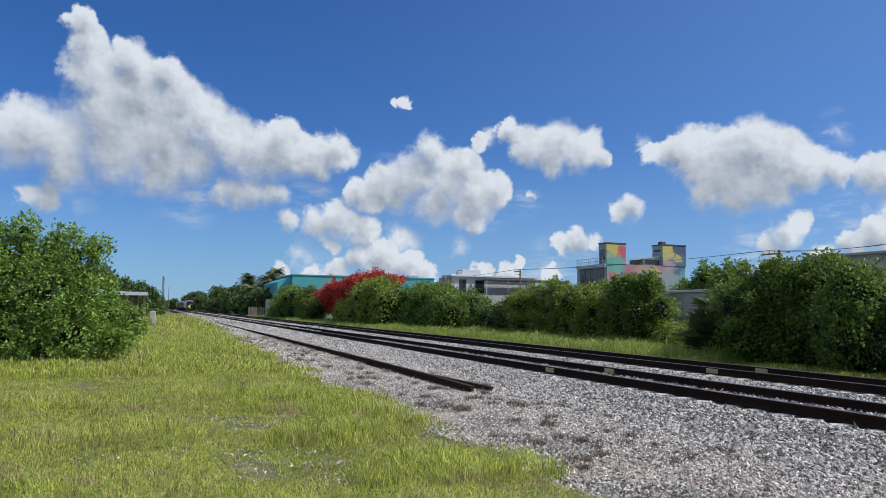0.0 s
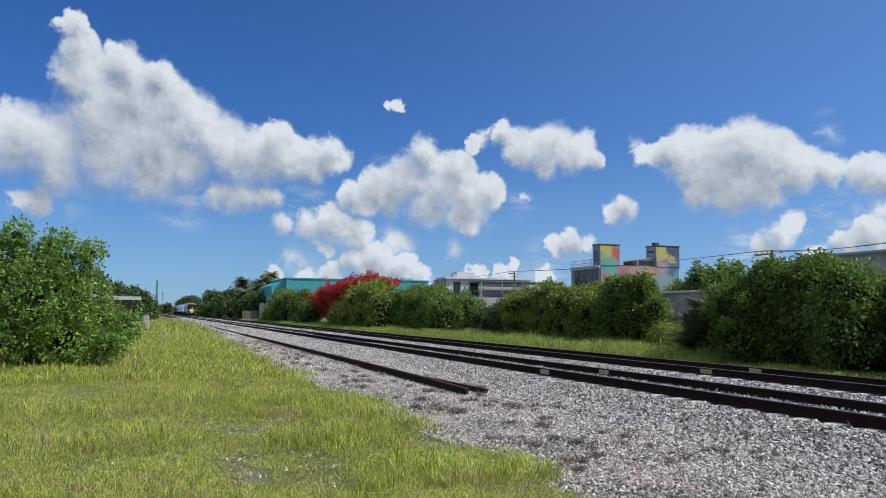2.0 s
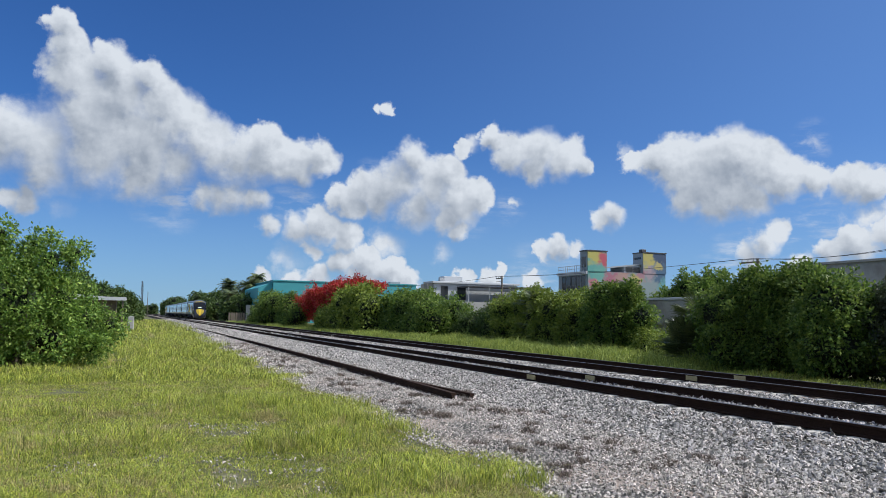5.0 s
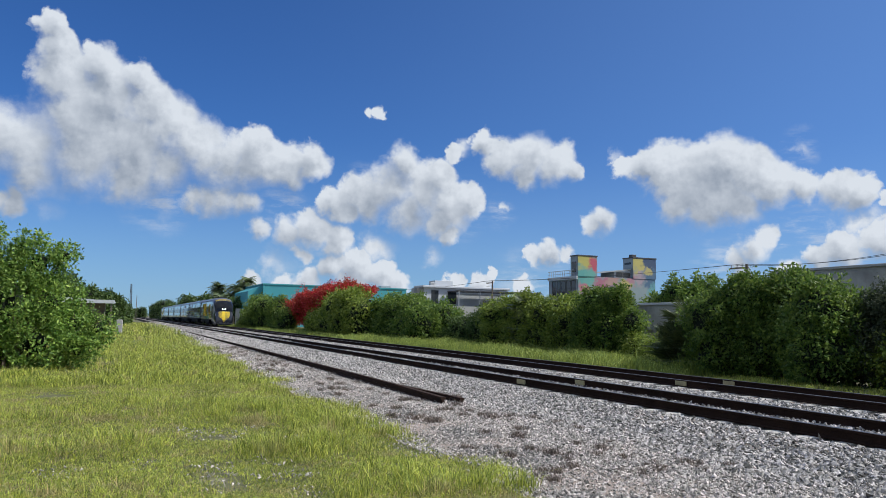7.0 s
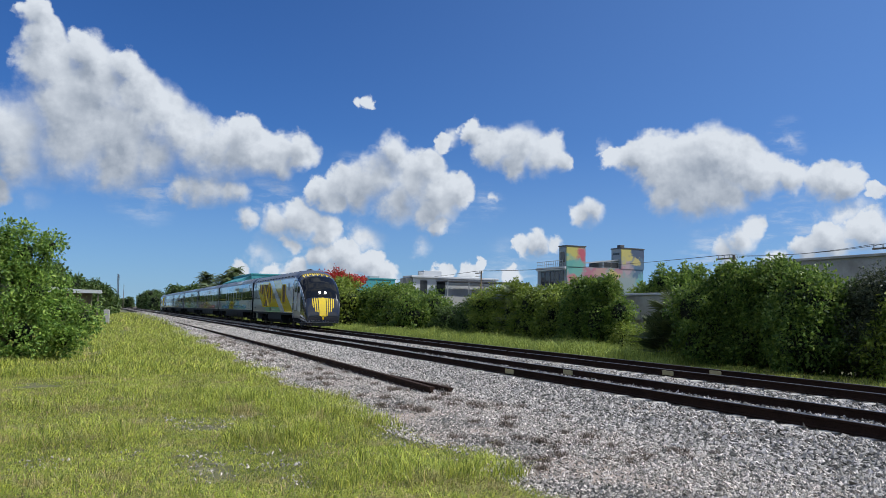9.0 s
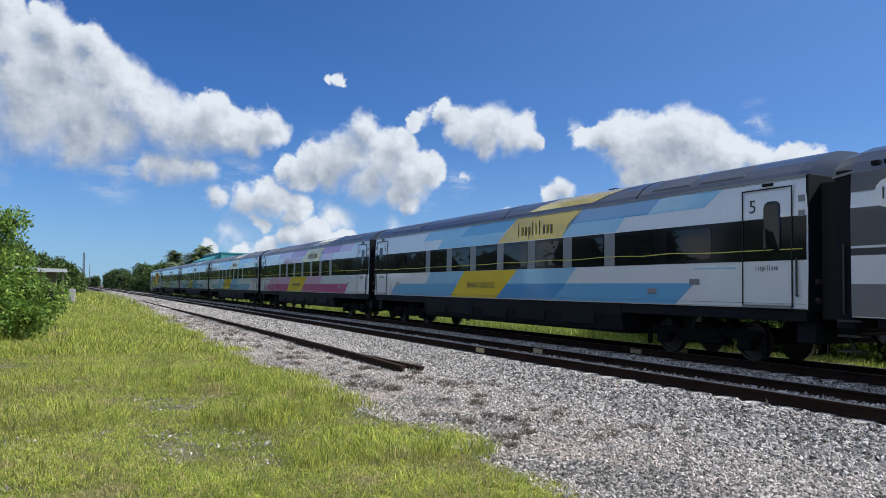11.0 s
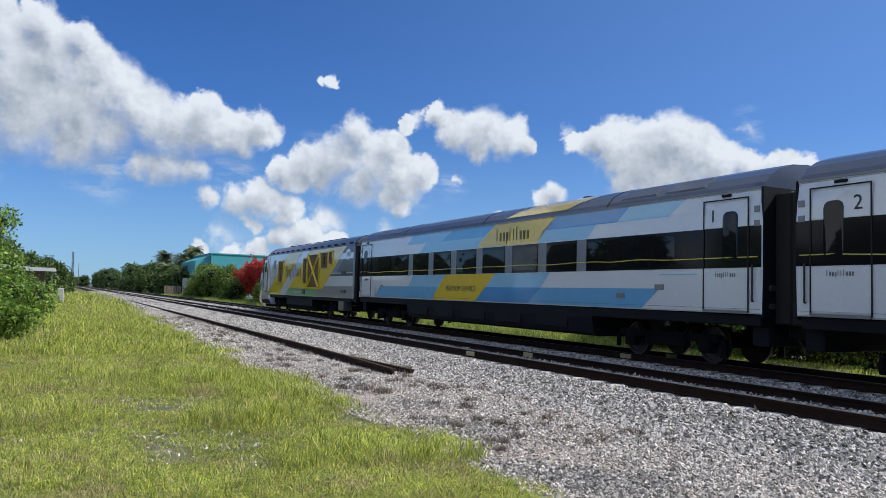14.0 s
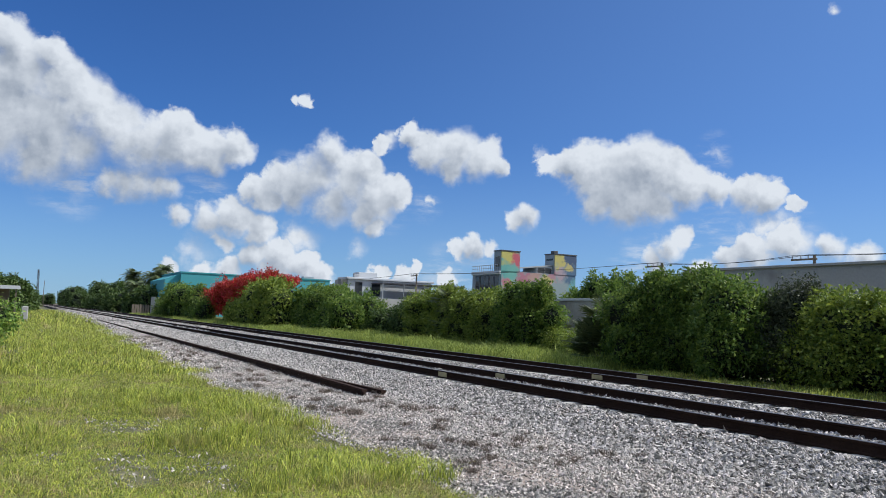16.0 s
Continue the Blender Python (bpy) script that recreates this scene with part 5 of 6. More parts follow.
# ---- grass ----
def blades(rng, x, y, h, w, lean=0.5, z=None):
    n = len(x)
    base = np.stack([x, y, height(x) - 0.03 if z is None else z], 1)
    a = rng.random(n) * 2 * np.pi
    side = np.stack([np.cos(a), np.sin(a), np.zeros(n)], 1)
    b = rng.random(n) * 2 * np.pi
    bend = np.stack([np.cos(b), np.sin(b), np.zeros(n)], 1) * (rng.random(n) * lean)[:, None]
    H, Wd = h[:, None], (w * (0.6 + 0.8 * rng.random(n)))[:, None]
    up = np.array([[0, 0, 1.0]])
    mid = base + up * H * 0.55 + bend * H * 0.35
    tip = base + up * H * (1 - 0.25 * lean) + bend * H * 1.1
    v = np.stack([base - side * Wd, base + side * Wd, mid - side * Wd * 0.8, mid + side * Wd * 0.8, tip], 1).reshape(-1, 3)
    i = np.arange(n)[:, None] * 5
    f = np.concatenate([i + [[0, 1, 3]], i + [[0, 3, 2]], i + [[2, 3, 4]]], 1).reshape(-1, 3)
    return v, f


def mask_noise(x, y, s, k):
    return np.array([noise.noise(Vector((a * s, b * s, k))) for a, b in zip(x, y)])


# trodden bare patches in the grass: place and size
BARE = [(-0.6, 9.5, 0.26), (1.1, 8.2, 0.2), (0.26, 15.4, 0.22), (2.4, 11.3, 0.18), (1.9, 7.7, 0.2)]


def grass(name, label, count, tuft, region, hmin, hmax, width, mat, seed, bare=0.25, lean=0.6, tuft_r=0.06):
    rng = np.random.default_rng(seed)
    x0, x1, y0, y1 = region
    n = count // tuft
    # more tufts near than far
    ty = y0 + (y1 - y0) * rng.random(n) ** 1.25
    left = np.maximum(x0, -0.19 * ty - 1.5) if x0 < 0 else np.full(n, x0)
    right = np.array([min(x1, gravel_edge(v) + 0.1) for v in ty]) if x0 < 0 else np.full(n, x1)
    tx = left + (right - left) * rng.random(n)
    m = mask_noise(tx, ty, 0.55, 7.7) + 0.5 * mask_noise(tx, ty, 1.7, 2.2)
    for px, py, pr in BARE:
        m = m - 0.9 * np.exp(-((tx - px) ** 2 + ((ty - py) * 0.8) ** 2) / (2 * pr * pr))
    keep = m > -bare - 0.25 * rng.random(n)
    tx, ty, m = tx[keep], ty[keep], m[keep]
    n = len(tx)
    hgt = (hmin + (hmax - hmin) * np.clip(0.5 + m * 0.9, 0, 1)) * rng.uniform(0.7, 1.25, n)
    x = np.repeat(tx, tuft) + rng.normal(size=n * tuft) * tuft_r
    y = np.repeat(ty, tuft) + rng.normal(size=n * tuft) * tuft_r
    h = np.repeat(hgt, tuft) * rng.uniform(0.45, 1.1, n * tuft)
    v, f = blades(rng, x, y, h, width, lean)
    ob = new(name, mesh_np(name, v, f, mat))
    return tagged(ob, label, "grass", kind="stuff")


grass("grass", "sunlit yellow-green rough grass", 320000, 16, (-14, 4.6, 5.0, 24), 0.05, 0.16, 0.0038, M_BLADE, 31, lean=1.9, bare=0.5, tuft_r=0.07)
grass("tall_grass", "tall grass tufts along the edge of the gravel", 16000, 26, (1.6, 4.35, 7.2, 17.0), 0.16, 0.40, 0.0042, M_BLADE, 38, lean=1.1, bare=-0.04, tuft_r=0.08)
grass("long_grass", "long seeding grass in sunlit tufts", 34000, 16, (-14, 4.4, 10.0, 40), 0.16, 0.38, 0.0044, M_BLADE, 32, bare=-0.2, lean=1.2, tuft_r=0.08)
grass("dry_grass", "straw-coloured dead blades scattered through the grass", 60000, 9, (-14, 4.5, 5.0, 30), 0.05, 0.2, 0.0034, M_STRAW, 39, bare=0.4, lean=1.8, tuft_r=0.12)
grass("meadow_grass", "rough grass running along the line", 90000, 12, (-18, 5.5, 21, 75), 0.14, 0.40, 0.009, M_BLADE, 33, bare=0.3, tuft_r=0.14, lean=1.0)
grass("distant_grass", "grass strip far along the line", 30000, 8, (-30, 7.0, 70, 190), 0.2, 0.55, 0.03, M_BLADE, 34, bare=0.4, tuft_r=0.3)
grass("verge_grass", "lush green weeds along the verge before the hedge", 60000, 12, (18.1, 25.0, 22, 66), 0.25, 0.85, 0.013, M_BLADE_FAR, 35, bare=0.35, tuft_r=0.13, lean=0.8)
grass("verge_grass", "short dry grass along the verge", 26000, 10, (17.6, 21.5, 4, 30), 0.06, 0.22, 0.008, M_BLADE, 36, bare=0.3, tuft_r=0.1)
grass("verge_grass", "green weeds along the verge further off", 30000, 10, (17.8, 26.0, 60, 160), 0.3, 0.7, 0.03, M_BLADE_FAR, 37, bare=0.35, tuft_r=0.25)


# ---- loose stones ----
def stones(name, label, rng, x, y, size, mat, sink=0.05):
    n = len(x)
    oct_v = np.array([[1, 0, 0], [-1, 0, 0], [0, 1, 0], [0, -1, 0], [0, 0, 1], [0, 0, -1]], float)
    oct_f = np.array([[0, 2, 4], [2, 1, 4], [1, 3, 4], [3, 0, 4], [2, 0, 5], [1, 2, 5], [3, 1, 5], [0, 3, 5]])
    v = oct_v[None] * rng.uniform(0.6, 1.25, (n, 6, 1)) + rng.normal(size=(n, 6, 3)) * 0.22
    v *= rng.uniform(0.65, 1.2, (n, 1, 3))
    v[:, :, 2] *= 0.75
    a = rng.random(n) * 2 * np.pi
    c, s = np.cos(a)[:, None], np.sin(a)[:, None]
    vx, vy = v[:, :, 0] * c - v[:, :, 1] * s, v[:, :, 0] * s + v[:, :, 1] * c
    tilt = rng.normal(size=(n, 1)) * 0.5
    vz = v[:, :, 2] + vx * tilt
    lift = size * rng.uniform(0.2, 1.0, n)
    P = np.stack([vx * size[:, None] + x[:, None], vy * size[:, None] + y[:, None], vz * size[:, None] + (height(x) + lift - size * sink)[:, None]], -1)
    f = (np.arange(n)[:, None, None] * 6 + oct_f[None]).reshape(-1, 3)
    return tagged(new(name, mesh_np(name, P.reshape(-1, 3), f, mat)), label, "stones", kind="stuff")


_r = np.random.default_rng(51)


def strewn(n, x0, x1, y0, y1, bias=1.4):
    y = y0 + (y1 - y0) * _r.random(n) ** bias
    x = x0 + (x1 - x0) * _r.random(n)
    return x, y


_x, _y = strewn(46000, 7.2, 9.75, 4.5, 34)
stones("ballast", "grey crushed ballast stones on the track shoulder", _r, _x, _y, 0.020 + 0.026 * _r.random(len(_x)) ** 2, M_STONE)
_x, _y = strewn(15000, 7.3, 9.7, 30, 75, 1.2)
stones("ballast", "ballast stones further along the track", _r, _x, _y, _r.uniform(0.035, 0.06, len(_x)), M_STONE)
_x, _y = strewn(7000, 5.4, 9.7, 60, 210, 1.2)
stones("ballast", "pale ballast stones far along the track", _r, _x, _y, _r.uniform(0.05, 0.10, len(_x)), M_STONE)
_x, _y = strewn(3500, 10.2, 14.3, 55, 200, 1.2)
stones("ballast", "ballast stones between the far rails", _r, _x, _y, _r.uniform(0.05, 0.09, len(_x)), M_STONE)
_x, _y = strewn(16000, 12.35, 13.9, 6, 60, 1.3)
stones("ballast", "pale ballast stones between the two tracks", _r, _x, _y, _r.uniform(0.026, 0.05, len(_x)), M_STONE)
_x, _y = strewn(9000, 10.25, 11.6, 6, 40, 1.3)
stones("ballast", "ballast stones between the rails", _r, _x, _y, _r.uniform(0.026, 0.045, len(_x)), M_STONE)
_x, _y = strewn(26000, 5.6, 8.0, 4.5, 22, 1.5)
stones("pebbles", "loose grey stones at the foot of the ballast", _r, _x, _y, 0.013 + 0.022 * _r.random(len(_x)) ** 2, M_PEBBLE)
_x, _y = strewn(80000, 3.9, 8.0, 4.5, 26, 1.5)
_k = _x > np.array([gravel_edge(v) for v in _y]) - 0.6 * _r.random(len(_y))
stones("pebbles", "small grey and tan pebbles on trodden soil", _r, _x[_k], _y[_k], 0.007 + 0.02 * _r.random(int(_k.sum())) ** 2, M_PEBBLE)
_x, _y = strewn(12000, 4.3, 7.8, 24, 60, 1.3)
stones("pebbles", "pale pebbles further along the track", _r, _x, _y, _r.uniform(0.02, 0.045, len(_x)), M_PEBBLE)
_x, _y = strewn(9000, -3, 4.4, 5.0, 16, 1.2)
_k = mask_noise(_x, _y, 0.55, 7.7) + 0.5 * mask_noise(_x, _y, 1.7, 2.2) < -0.5
for _px, _py, _pr in BARE:
    _k |= (_x - _px) ** 2 + ((_y - _py) * 0.8) ** 2 < (1.3 * _pr) ** 2
stones("pebbles", "white limestone chips in bare patches of the grass", _r, _x[_k], _y[_k], 0.006 + 0.018 * _r.random(int(_k.sum())) ** 2, M_PEBBLE)


# ---- dry weeds in the gravel ----
def weed(seed):
    rng = np.random.default_rng(seed)
    n = 130
    v, f = blades(rng, rng.normal(size=n) * 0.07, rng.normal(size=n) * 0.07, rng.uniform(0.05, 0.2, n), 0.004, 1.6, z=np.zeros(n))
    ob = thing("weed", "dry grey-brown weed tuft growing in the gravel", "weed", pose(0, 0, -50), "dry weeds in the gravel")
    part_np("tuft", v, f, M_DRY, ob)
    return ob


_weeds = [weed(61), weed(62), weed(63)]
_rw = np.random.default_rng(64)
for i in range(210):
    wy = 7.5 + 40 * _rw.random() ** 1.4
    wx = 4.6 + 2.9 * _rw.random()
    s = _rw.uniform(0.5, 1.2) * min(1.0, wy / 14 + 0.15)
    src = _weeds[i % 3]
    if i < 3:
        src.matrix_basis = pose(wx, wy, 0.0, 0, 0, 40 * i)
    else:
        o = copy_thing(src, pose(wx, wy, 0.0, 0, 0, _rw.uniform(0, 360)))
        o.scale = (s, s, s * _rw.uniform(0.7, 1.1))

# ---- buildings ----
M_TEAL = material("teal_paint", (0.06, 0.32, 0.36), 0.7, vary=0.08, scale=0.3, fine=6, bump=0.1)
M_GREYWALL = material("grey_render", (0.38, 0.375, 0.36), 0.85, vary=0.12, scale=0.4, fine=8, bump=0.2, second=(0.25, 0.24, 0.22), second_scale=0.35, second_amount=0.1)
M_WHITEWALL = material("white_render", (0.52, 0.54, 0.56), 0.8, vary=0.08, scale=0.4, fine=8, bump=0.15)
M_BLUEWALL = material("blue_grey_render", (0.27, 0.32, 0.36), 0.8, vary=0.1, scale=0.4, fine=8, bump=0.15)
M_DARKWIN = material("dark_window_glass", (0.02, 0.025, 0.03), 0.06, vary=0.2, bump=0)
M_TRIM = plain("dark_trim", (0.06, 0.06, 0.065), 0.6)
M_METAL = plain("light_metal", (0.45, 0.46, 0.47), 0.4, 0.5)
M_WOOD = material("weathered_wood", (0.17, 0.14, 0.11), 0.9, vary=0.3, scale=2, fine=30, bump=0.4)
M_ROOFTILE = material("pale_metal_roof", (0.55, 0.56, 0.57), 0.5, 0.3, vary=0.1, scale=1, fine=12)


# splashes of the mural: along the wall, height, size, colour
SPLASHES = [(60.6, 9.0, 1.5, (0.10, 0.36, 0.33)), (61.2, 11.2, 1.5, (0.52, 0.46, 0.10)), (62.8, 10.6, 1.0, (0.52, 0.07, 0.11)), (62.3, 8.4, 1.2, (0.13, 0.40, 0.34)),
            (61.0, 7.0, 0.9, (0.50, 0.16, 0.20)), (64.2, 7.6, 1.3, (0.42, 0.14, 0.20)), (66.0, 8.2, 1.2, (0.44, 0.26, 0.22)), (66.4, 6.6, 1.2, (0.20, 0.14, 0.26)),
            (68.2, 7.4, 1.1, (0.50, 0.40, 0.12)), (69.4, 8.6, 1.0, (0.42, 0.20, 0.24)), (70.6, 10.9, 1.3, (0.54, 0.46, 0.12)), (71.0, 8.9, 1.1, (0.40, 0.30, 0.34)),
            (73.0, 11.0, 1.5, (0.03, 0.06, 0.14)), (73.2, 8.6, 1.6, (0.05, 0.12, 0.22)), (72.5, 9.9, 0.6, (0.50, 0.42, 0.14)), (73.4, 7.0, 1.0, (0.12, 0.34, 0.36))]


def mural_material():
    m = bpy.data.materials.new("mural_paint")
    m.use_nodes = True
    N, L = m.node_tree.nodes, m.node_tree.links
    b = N["Principled BSDF"]
    b.inputs["Roughness"].default_value = 0.75
    tc = N.new("ShaderNodeTexCoord")
    warp = N.new("ShaderNodeTexNoise")
    warp.inputs["Scale"].default_value, warp.inputs["Detail"].default_value = 1.1, 7
    L.new(tc.outputs["Object"], warp.inputs["Vector"])
    tear = N.new("ShaderNodeVectorMath")
    tear.operation = "MULTIPLY_ADD"
    L.new(warp.outputs["Color"], tear.inputs[0])
    tear.inputs[1].default_value, tear.inputs[2].default_value = (3.0, 0.0, 3.0), (-1.5, 0.0, -1.5)
    at = N.new("ShaderNodeVectorMath")
    at.operation = "ADD"
    L.new(tc.outputs["Object"], at.inputs[0])
    L.new(tear.outputs[0], at.inputs[1])
    flat = N.new("ShaderNodeVectorMath")
    flat.operation = "MULTIPLY"
    L.new(at.outputs[0], flat.inputs[0])
    flat.inputs[1].default_value = (1, 0, 1)
    colour = None
    for x, z, r, c in SPLASHES:
        d = N.new("ShaderNodeVectorMath")
        d.operation = "DISTANCE"
        L.new(flat.outputs[0], d.inputs[0])
        d.inputs[1].default_value = (x, 0, z)
        k = N.new("ShaderNodeMapRange")
        k.inputs["From Min"].default_value, k.inputs["From Max"].default_value = r * 1.25, r * 0.7
        L.new(d.outputs["Value"], k.inputs["Value"])
        mx = N.new("ShaderNodeMix")
        mx.data_type = "RGBA"
        L.new(k.outputs[0], mx.inputs["Factor"])
        if colour is None:
            mx.inputs["A"].default_value = (0.24, 0.30, 0.31, 1)
        else:
            L.new(colour, mx.inputs["A"])
        mx.inputs["B"].default_value = (*(0.85 * q + 0.15 * g for q, g in zip(c, (0.20, 0.24, 0.26))), 1)
        colour = mx.outputs["Result"]
    L.new(colour, b.inputs["Base Color"])
    return m


M_MURAL = mural_material()


def windows(parent, face, at, spans, z0, z1, frame_mat=M_TRIM, depth=0.12):
    """Windows with frames and panes in a wall face: 'x' faces lower x, 'y' faces lower y."""
    for a, b in spans:
        def bx(p, q, a0, a1, c0, c1):
            return (at + p, at + q, a0, a1, c0, c1) if face == "x" else (a0, a1, at + p, at + q, c0, c1)
        w = part("window", boxes(bx(-0.05, depth, a, a + 0.08, z0, z1), bx(-0.05, depth, b - 0.08, b, z0, z1), bx(-0.05, depth, a + 0.08, b - 0.08, z0, z0 + 0.08), bx(-0.05, depth, a + 0.08, b - 0.08, z1 - 0.08, z1)), frame_mat, parent)
        part("pane", boxes(bx(-0.02, 0.02, a + 0.08, b - 0.08, z0 + 0.08, z1 - 0.08)), M_DARKWIN, w)


# teal warehouse
wh = thing("warehouse", "long teal flat-roofed warehouse behind the hedge", "building")
part("wall", boxes((28, 61, 164, 190, 0, 9.0)), M_TEAL, wh)
part("parapet", boxes((27.85, 61.15, 163.85, 164.2, 9.0, 9.25), (27.85, 28.2, 164.2, 190, 9.0, 9.25)), M_TEAL, wh)
part("lean_to", sweep([(25.0, 0), (27.98, 0), (27.98, 8.8), (25.0, 7.5)], [(165, 1, 1, 0), (186, 1, 1, 0)]), M_TEAL, wh)
windows(wh, "y", 164, [(50.0, 52.5), (54.5, 56.5), (57.2, 59.5)], 4.6, 6.4)
part("roof_unit", boxes((56, 58.5, 168, 170, 9.0, 9.9), bevel=0.05), M_METAL, wh)
part("roof_unit", boxes((44, 45, 167, 168, 9.0, 10.0), bevel=0.05), M_METAL, wh)
part("drain_pipe", boxes((39.4, 39.55, 163.86, 163.98, 0, 9.0)), M_TRIM, wh)

# yard wall beside the warehouse
yw = thing("yard_wall", "pale concrete yard wall beside the palms", "wall")
part("wall", boxes((22.8, 25.4, 166.8, 167.1, 0, 3.7), bevel=0.03), M_GREYWALL, yw)
for i in range(7):
    part("fence_board", boxes((19.2 + i * 0.5, 19.6 + i * 0.5, 167, 167.06, 0, 2.0)), M_WOOD, yw)

# building with the painted towers
mb = thing("mural_building", "three-storey building with two towers painted in a colourful mural", "building")
part("wall", boxes((60, 73.8, 91.1, 98.8, 0, 8.7)), M_BLUEWALL, mb)
part("mural_wall", boxes((60.1, 73.8, 90.95, 91.097, 0, 8.7)), M_MURAL, mb, "wall painted with a splashed multicoloured mural")
for x0, x1, y1, top in ((60.0, 63.3, 92.8, 11.6), (69.7, 73.9, 93.3, 11.75)):
    tw = part("tower", boxes((x0, x1, 91.0, y1, 8.7, top)), M_BLUEWALL, mb)
    part("mural_panel", boxes((x0 + 0.02, x1, 90.88, 90.996, 8.7, top - 0.05)), M_MURAL, tw)
    part("tower_coping", boxes((x0 - 0.08, x1 + 0.08, 90.82, y1 + 0.1, top, top + 0.16)), M_TRIM, tw)
    part("stair_window", boxes((x0 - 0.03, x0 + 0.03, 91.35, y1 - 0.35, top - (2.3 if x0 < 65 else 0.9), top - (0.8 if x0 < 65 else 0.6))), M_DARKWIN, tw)
part("vent_stack", boxes((70.2, 71.0, 91.8, 92.6, 11.9, 12.4), bevel=0.04), M_TRIM, mb)
part("link_roof", sweep([(63.3, 9.4), (69.68, 10.15), (69.68, 9.95), (63.3, 9.2)], [(91.4, 1, 1, 0), (96, 1, 1, 0)]), M_METAL, mb)
part("clerestory", boxes((66.8, 69.68, 91.5, 95, 8.7, 9.8)), M_WHITEWALL, mb)
windows(mb, "y", 91.46, [(67.0, 68.2), (68.3, 69.5)], 8.8, 9.6)
part("floor_band", boxes((59.75, 59.99, 90.9, 98.8, 8.25, 8.7)), M_WHITEWALL, mb)
part("floor_band", boxes((59.75, 59.99, 90.9, 98.8, 5.3, 5.6)), M_WHITEWALL, mb)
windows(mb, "x", 60, [(91.5, 92.6), (92.8, 93.9), (94.1, 95.2), (95.4, 96.5), (96.7, 97.8)], 5.75, 8.1)
for i in range(12):
    part("rail_post", boxes((59.8, 59.85, 91.6 + i * 0.62, 91.66 + i * 0.62, 8.7, 9.6)), M_METAL, mb)
part("hand_rail", boxes((59.79, 59.86, 91.5, 98.7, 9.56, 9.63), bevel=0.01), M_METAL, mb)
part("middle_rail", boxes((59.79, 59.86, 91.5, 98.7, 9.1, 9.15), bevel=0.01), M_METAL, mb)

# white modern house with a pergola
ho = thing("house", "white flat-roofed modern house with a dark pergola", "house")
part("wall", boxes((46.3, 62, 116, 119.6, 0, 7.4)), M_WHITEWALL, ho)
part("roof", boxes((45.9, 62.3, 115.5, 119.8, 7.4, 7.75), bevel=0.05), M_WHITEWALL, ho)
part("side_bay", sweep([(44.9, 4.4), (46.28, 4.2), (46.28, 7.38), (45.2, 7.3)], [(116.2, 1, 1, 0), (119, 1, 1, 0)]), M_GREYWALL, ho)
part("stair_head", boxes((48.6, 52.0, 117, 119.5, 7.75, 8.7), bevel=0.04), M_WHITEWALL, ho)
part("air_conditioner", boxes((47.6, 48.4, 116.5, 117.2, 7.75, 8.35), bevel=0.05), M_METAL, ho)
windows(ho, "y", 116, [(47.6, 48.9), (50.6, 52.2)], 4.7, 7.0)
part("balcony_wall", boxes((46, 66, 110, 110.2, 0, 4.3)), M_GREYWALL, ho)
part("deck", boxes((46, 66, 110.2, 116, 4.0, 4.25)), M_GREYWALL, ho)
pg = part("pergola_roof", boxes((50.3, 66, 111, 115.5, 6.75, 6.9)), M_TRIM, ho)
for x in (50.4, 54.2, 58.0, 61.8, 65.6):
    part("pergola_post", boxes((x, x + 0.14, 111, 111.14, 4.25, 6.75)), M_METAL, pg)
for x in np.arange(50.4, 65.8, 0.9):
    part("pergola_beam", boxes((float(x), float(x) + 0.1, 110.8, 115.6, 6.9, 7.02)), M_METAL, pg)
for x in np.arange(54.5, 65.5, 1.4):
    part("parapet_panel", boxes((float(x), float(x) + 1.25, 110.3, 110.36, 4.3, 5.3)), M_TRIM, ho)

# low grey building behind the gap in the hedge
lw = thing("low_building", "low grey rendered building behind the verge", "building")
part("wall", boxes((30, 38, 33.5, 44, 0, 3.05)), M_GREYWALL, lw)
part("coping", boxes((29.9, 38.1, 33.4, 44.1, 3.05, 3.2), bevel=0.02), M_WHITEWALL, lw)
ac = part("air_conditioner", boxes((29.6, 29.98, 37.2, 37.95, 1.55, 2.15), bevel=0.03), M_METAL, lw)
part("grille", boxes((29.57, 29.6, 37.27, 37.88, 1.62, 2.08)), M_TRIM, ac)

# long grey building behind the tall hedge
lb = thing("long_building", "long grey windowless building behind the tall hedge", "building")
part("wall", boxes((35, 50, -25, 32.5, 0, 5.0)), M_GREYWALL, lb)
part("coping", boxes((34.85, 50.15, -25.15, 32.65, 5.0, 5.14), bevel=0.02), M_GREYWALL, lb)

# shed by the left-hand trees
sh = thing("shed", "open shed with a pale corrugated metal roof", "shed")
part("wall", boxes((-4.8, -1.4, 76.5, 80, 0, 2.9)), M_WOOD, sh)
rf = part("roof", sweep([(-5.6, 3.05), (-0.55, 2.95), (-0.55, 3.05), (-5.6, 3.4)], [(75, 1, 1, 0), (81, 1, 1, 0)]), M_ROOFTILE, sh)
part("fascia", boxes((-5.6, -0.55, 74.94, 75.0, 2.85, 3.16)), M_WHITEWALL, rf)
for x in (-5.4, -3.2, -0.9):
    part("post", boxes((x, x + 0.12, 75.1, 75.22, 0, 2.97)), M_WOOD, sh)
part("tank", boxes((-0.35, 0.2, 74, 74.8, 0, 1.4), bevel=0.06), M_GREYWALL, sh)

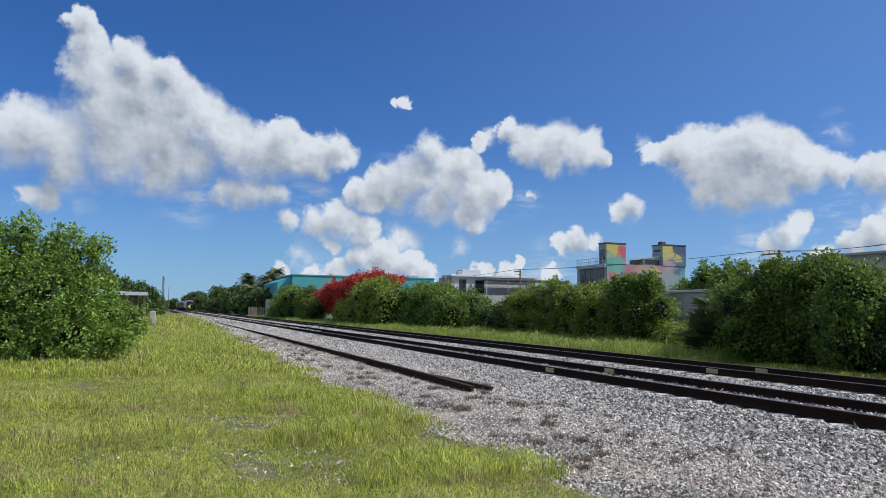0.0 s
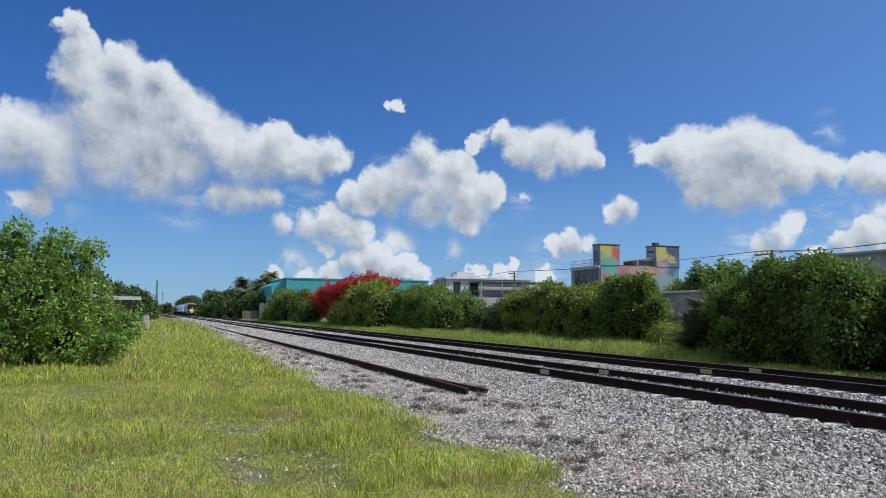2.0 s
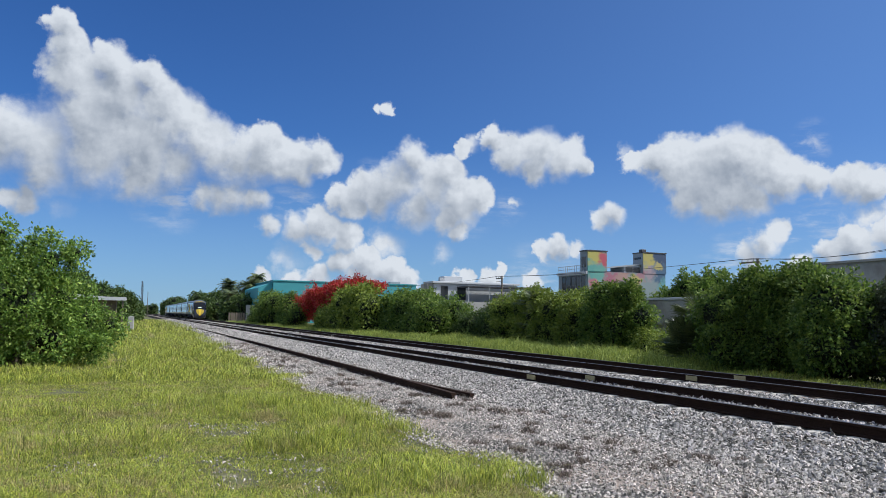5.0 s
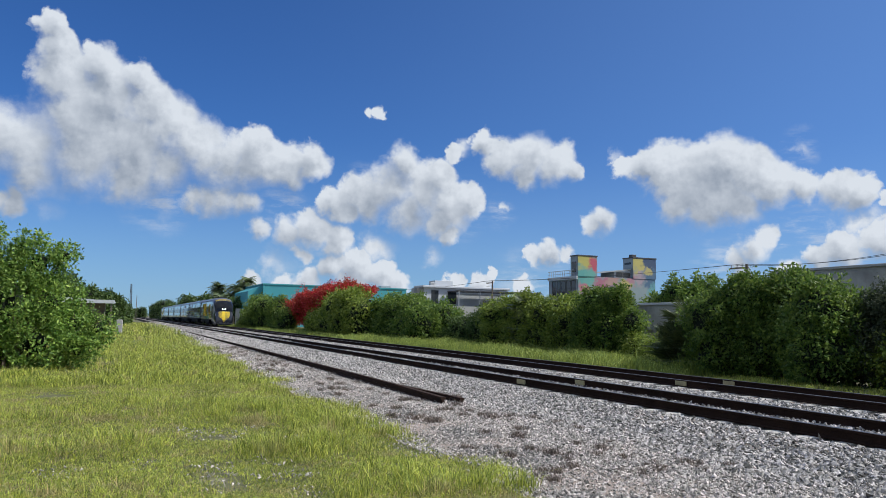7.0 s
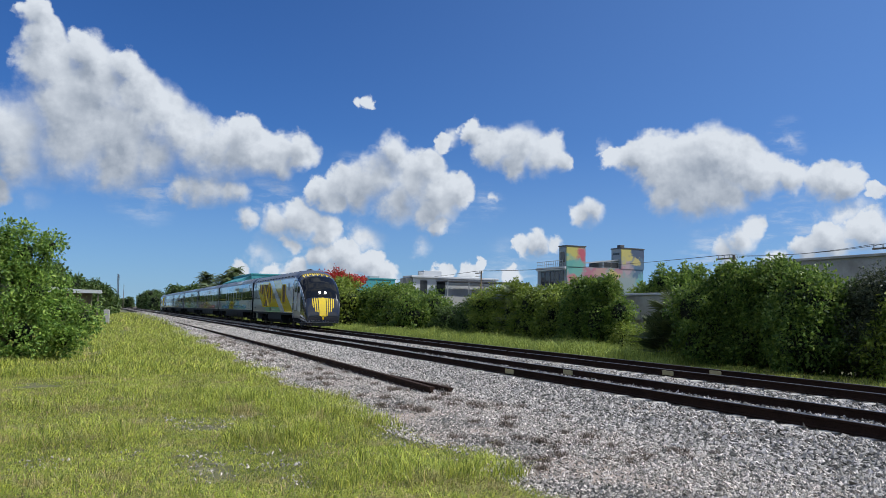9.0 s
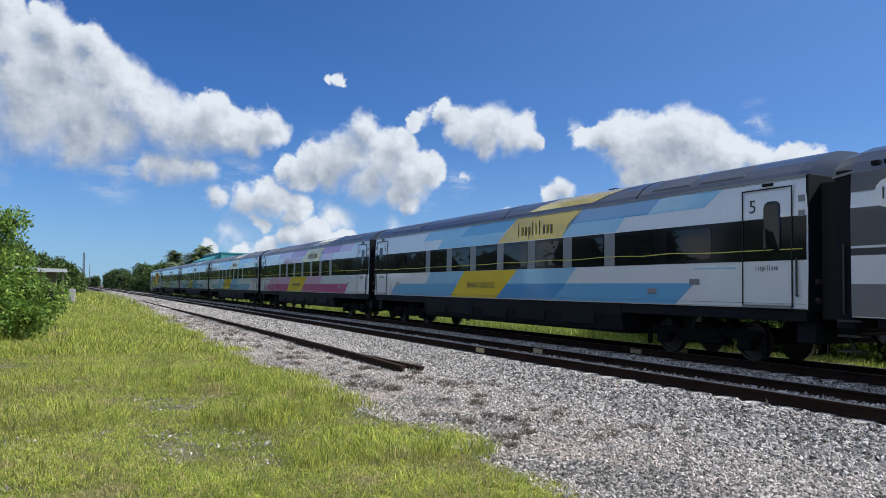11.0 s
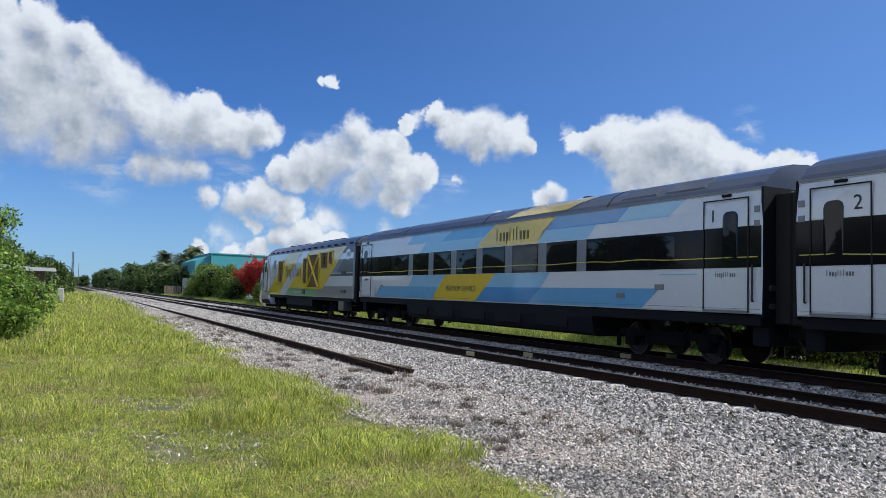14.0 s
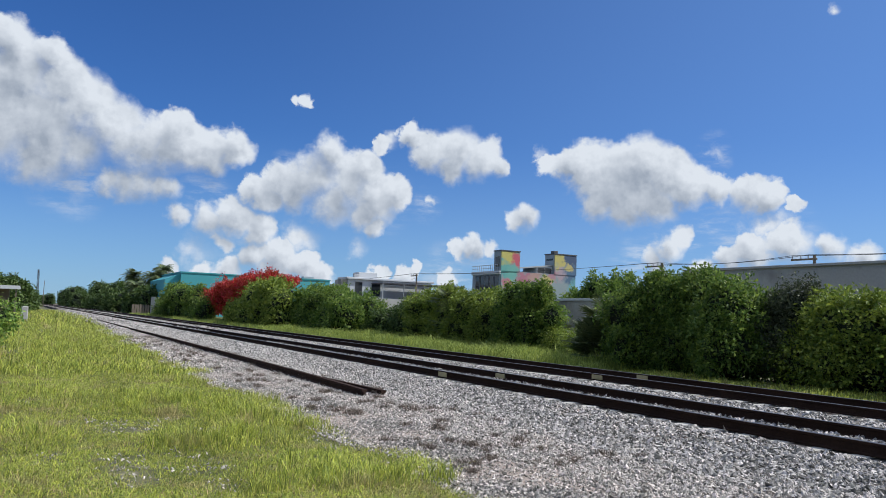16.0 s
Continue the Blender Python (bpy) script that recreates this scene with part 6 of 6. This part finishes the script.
# ---- poles, wires, mast ----
POLES = [(50, 98.2, 7.9), (50, 49.4, 7.3), (50, 34.4, 7.2)]
for x, y, top in POLES:
    po = thing("utility_pole", "wooden utility pole with a crossarm", "pole", pose(x, y, 0), "utility poles along the street")
    bm = bmesh.new()
    tube(bm, (0, 0, -0.2), (0, 0, top), 0.16, 0.11, 10)
    part("pole", bm, M_WOOD, po)
    arm = part("crossarm", boxes((-0.06, 0.06, -0.2, 1.9, top - 0.35, top - 0.22), (-0.03, 0.03, -0.1, 1.9, top - 0.78, top - 0.72), bevel=0.01), M_WOOD, po)
    for q in (0.5, 1.1, 1.8):
        bm = bmesh.new()
        tube(bm, (0, q, top - 0.22), (0, q, top + 0.05), 0.05, 0.035, 8)
        part("insulator", bm, M_METAL, arm)


def wire(points, radius=0.018):
    cu = bpy.data.curves.new("wire", "CURVE")
    cu.dimensions, cu.bevel_depth, cu.bevel_resolution = "3D", radius, 1
    sp = cu.splines.new("POLY")
    sp.points.add(len(points) - 1)
    for p, q in zip(sp.points, points):
        p.co = (*q, 1)
    cu.materials.append(M_TRIM)
    return tagged(new("power_line", cu), "thin black overhead power line", "wire", "overhead power lines")


def sag(a, b, drop, n=12):
    a, b = Vector(a), Vector(b)
    return [a.lerp(b, i / n) - Vector((0, 0, drop * 4 * (i / n) * (1 - i / n))) for i in range(n + 1)]


for dy, dz in ((0.5, 0.05), (1.8, 0.05)):
    pts = []
    chain = [(50, 150 + dy, 8.0)] + [(x, y + dy, t + dz) for x, y, t in POLES] + [(50, 5 + dy, 7.2)]
    for a, b in zip(chain, chain[1:]):
        pts += sag(a, b, 0.35)
    wire(pts, 0.02)

ms = thing("mast", "tall dark lattice signal mast far along the line", "mast", pose(3.2, 300, 0))
bm = bmesh.new()
for sx, sy in ((-1, -1), (1, -1), (0, 1)):
    tube(bm, (sx * 0.35, sy * 0.35, 0), (sx * 0.2 - 0.25, sy * 0.2, 13.3), 0.09, 0.08, 5)
for i in range(16):
    z = i * 0.8
    k = 0.35 - 0.15 * z / 13
    tube(bm, (-k, -k, z), (k, -k, z + 0.8), 0.04, n=4)
    tube(bm, (k, -k, z), (0, k, z + 0.8), 0.04, n=4)
part("lattice", bm, M_TRIM, ms)
bm = bmesh.new()
tube(bm, (2.0, 6, 0), (2.0, 6, 9.5), 0.12, 0.09, 6)
part("side_pole", bm, M_WOOD, ms)

# ---- tree belt assumed behind the viewer, added so the train's glass mirrors dark ----
belt = shrub("tree_belt", "dense dark tree belt assumed across the grass from the line", "trees", heap(150, -34, -26, -90, -8, 11.0, 32, 3.4) + heap(151, -40, -32, -8, 90, 11.0, 30, 3.4) + heap(153, -42, -26, 90, 330, 11.0, 40, 4.5) + heap(154, -40, -24, 330, 640, 11.0, 30, 5.0), 3000, 10, 0.8, M_LEAF_DARK, 152, 1.0, branches=20, shrink=0.92)
tagged(belt, kind="stuff")

# ---- rail joints and ties ----
for line, ob, (ya, yb) in ((NEAR_LINE, near_track, (18.08, 17.5)), (FAR_LINE, far_track, (16.8, 16.55))):
    for s, y in ((-0.7525, ya), (0.7525, yb)):
        part("joint_plate", boxes((s - 0.05, s - 0.012, y - 0.22, y + 0.22, RAIL_BASE + 0.025, RAIL_TOP - 0.035), (s + 0.012, s + 0.05, y - 0.22, y + 0.22, RAIL_BASE + 0.025, RAIL_TOP - 0.035), bevel=0.006), M_MARK, ob, "pale painted rail joint plate")

_tie = tie_mesh()
for line, ob in ((NEAR_LINE, near_track), (FAR_LINE, far_track)):
    rng = np.random.default_rng(int(line * 10))
    y = TRACK_FROM
    rest_v, rest_f = [], []
    base_v = np.array([v.co[:] for v in _tie.vertices])
    k = 0
    while y < 420:
        z = RAIL_BASE - 0.004 + rng.normal() * 0.004
        if 2.0 < y < 92.0:
            t = new("tie", _tie)
            t.parent = ob
            t.matrix_basis = pose(rng.normal() * 0.02, y + rng.normal() * 0.02, z, 0, 0, rng.normal() * 0.6)
        else:
            rest_v.append(base_v + [0, y, z])
            for p in _tie.polygons:
                q = list(p.vertices)
                for i in range(1, len(q) - 1):
                    rest_f.append((q[0] + k, q[i] + k, q[i + 1] + k))
            k += len(base_v)
        y += TIE_STEP
    tagged(part_np("far_ties", np.concatenate(rest_v), rest_f, M_TIE, ob), kind="stuff")


motions()
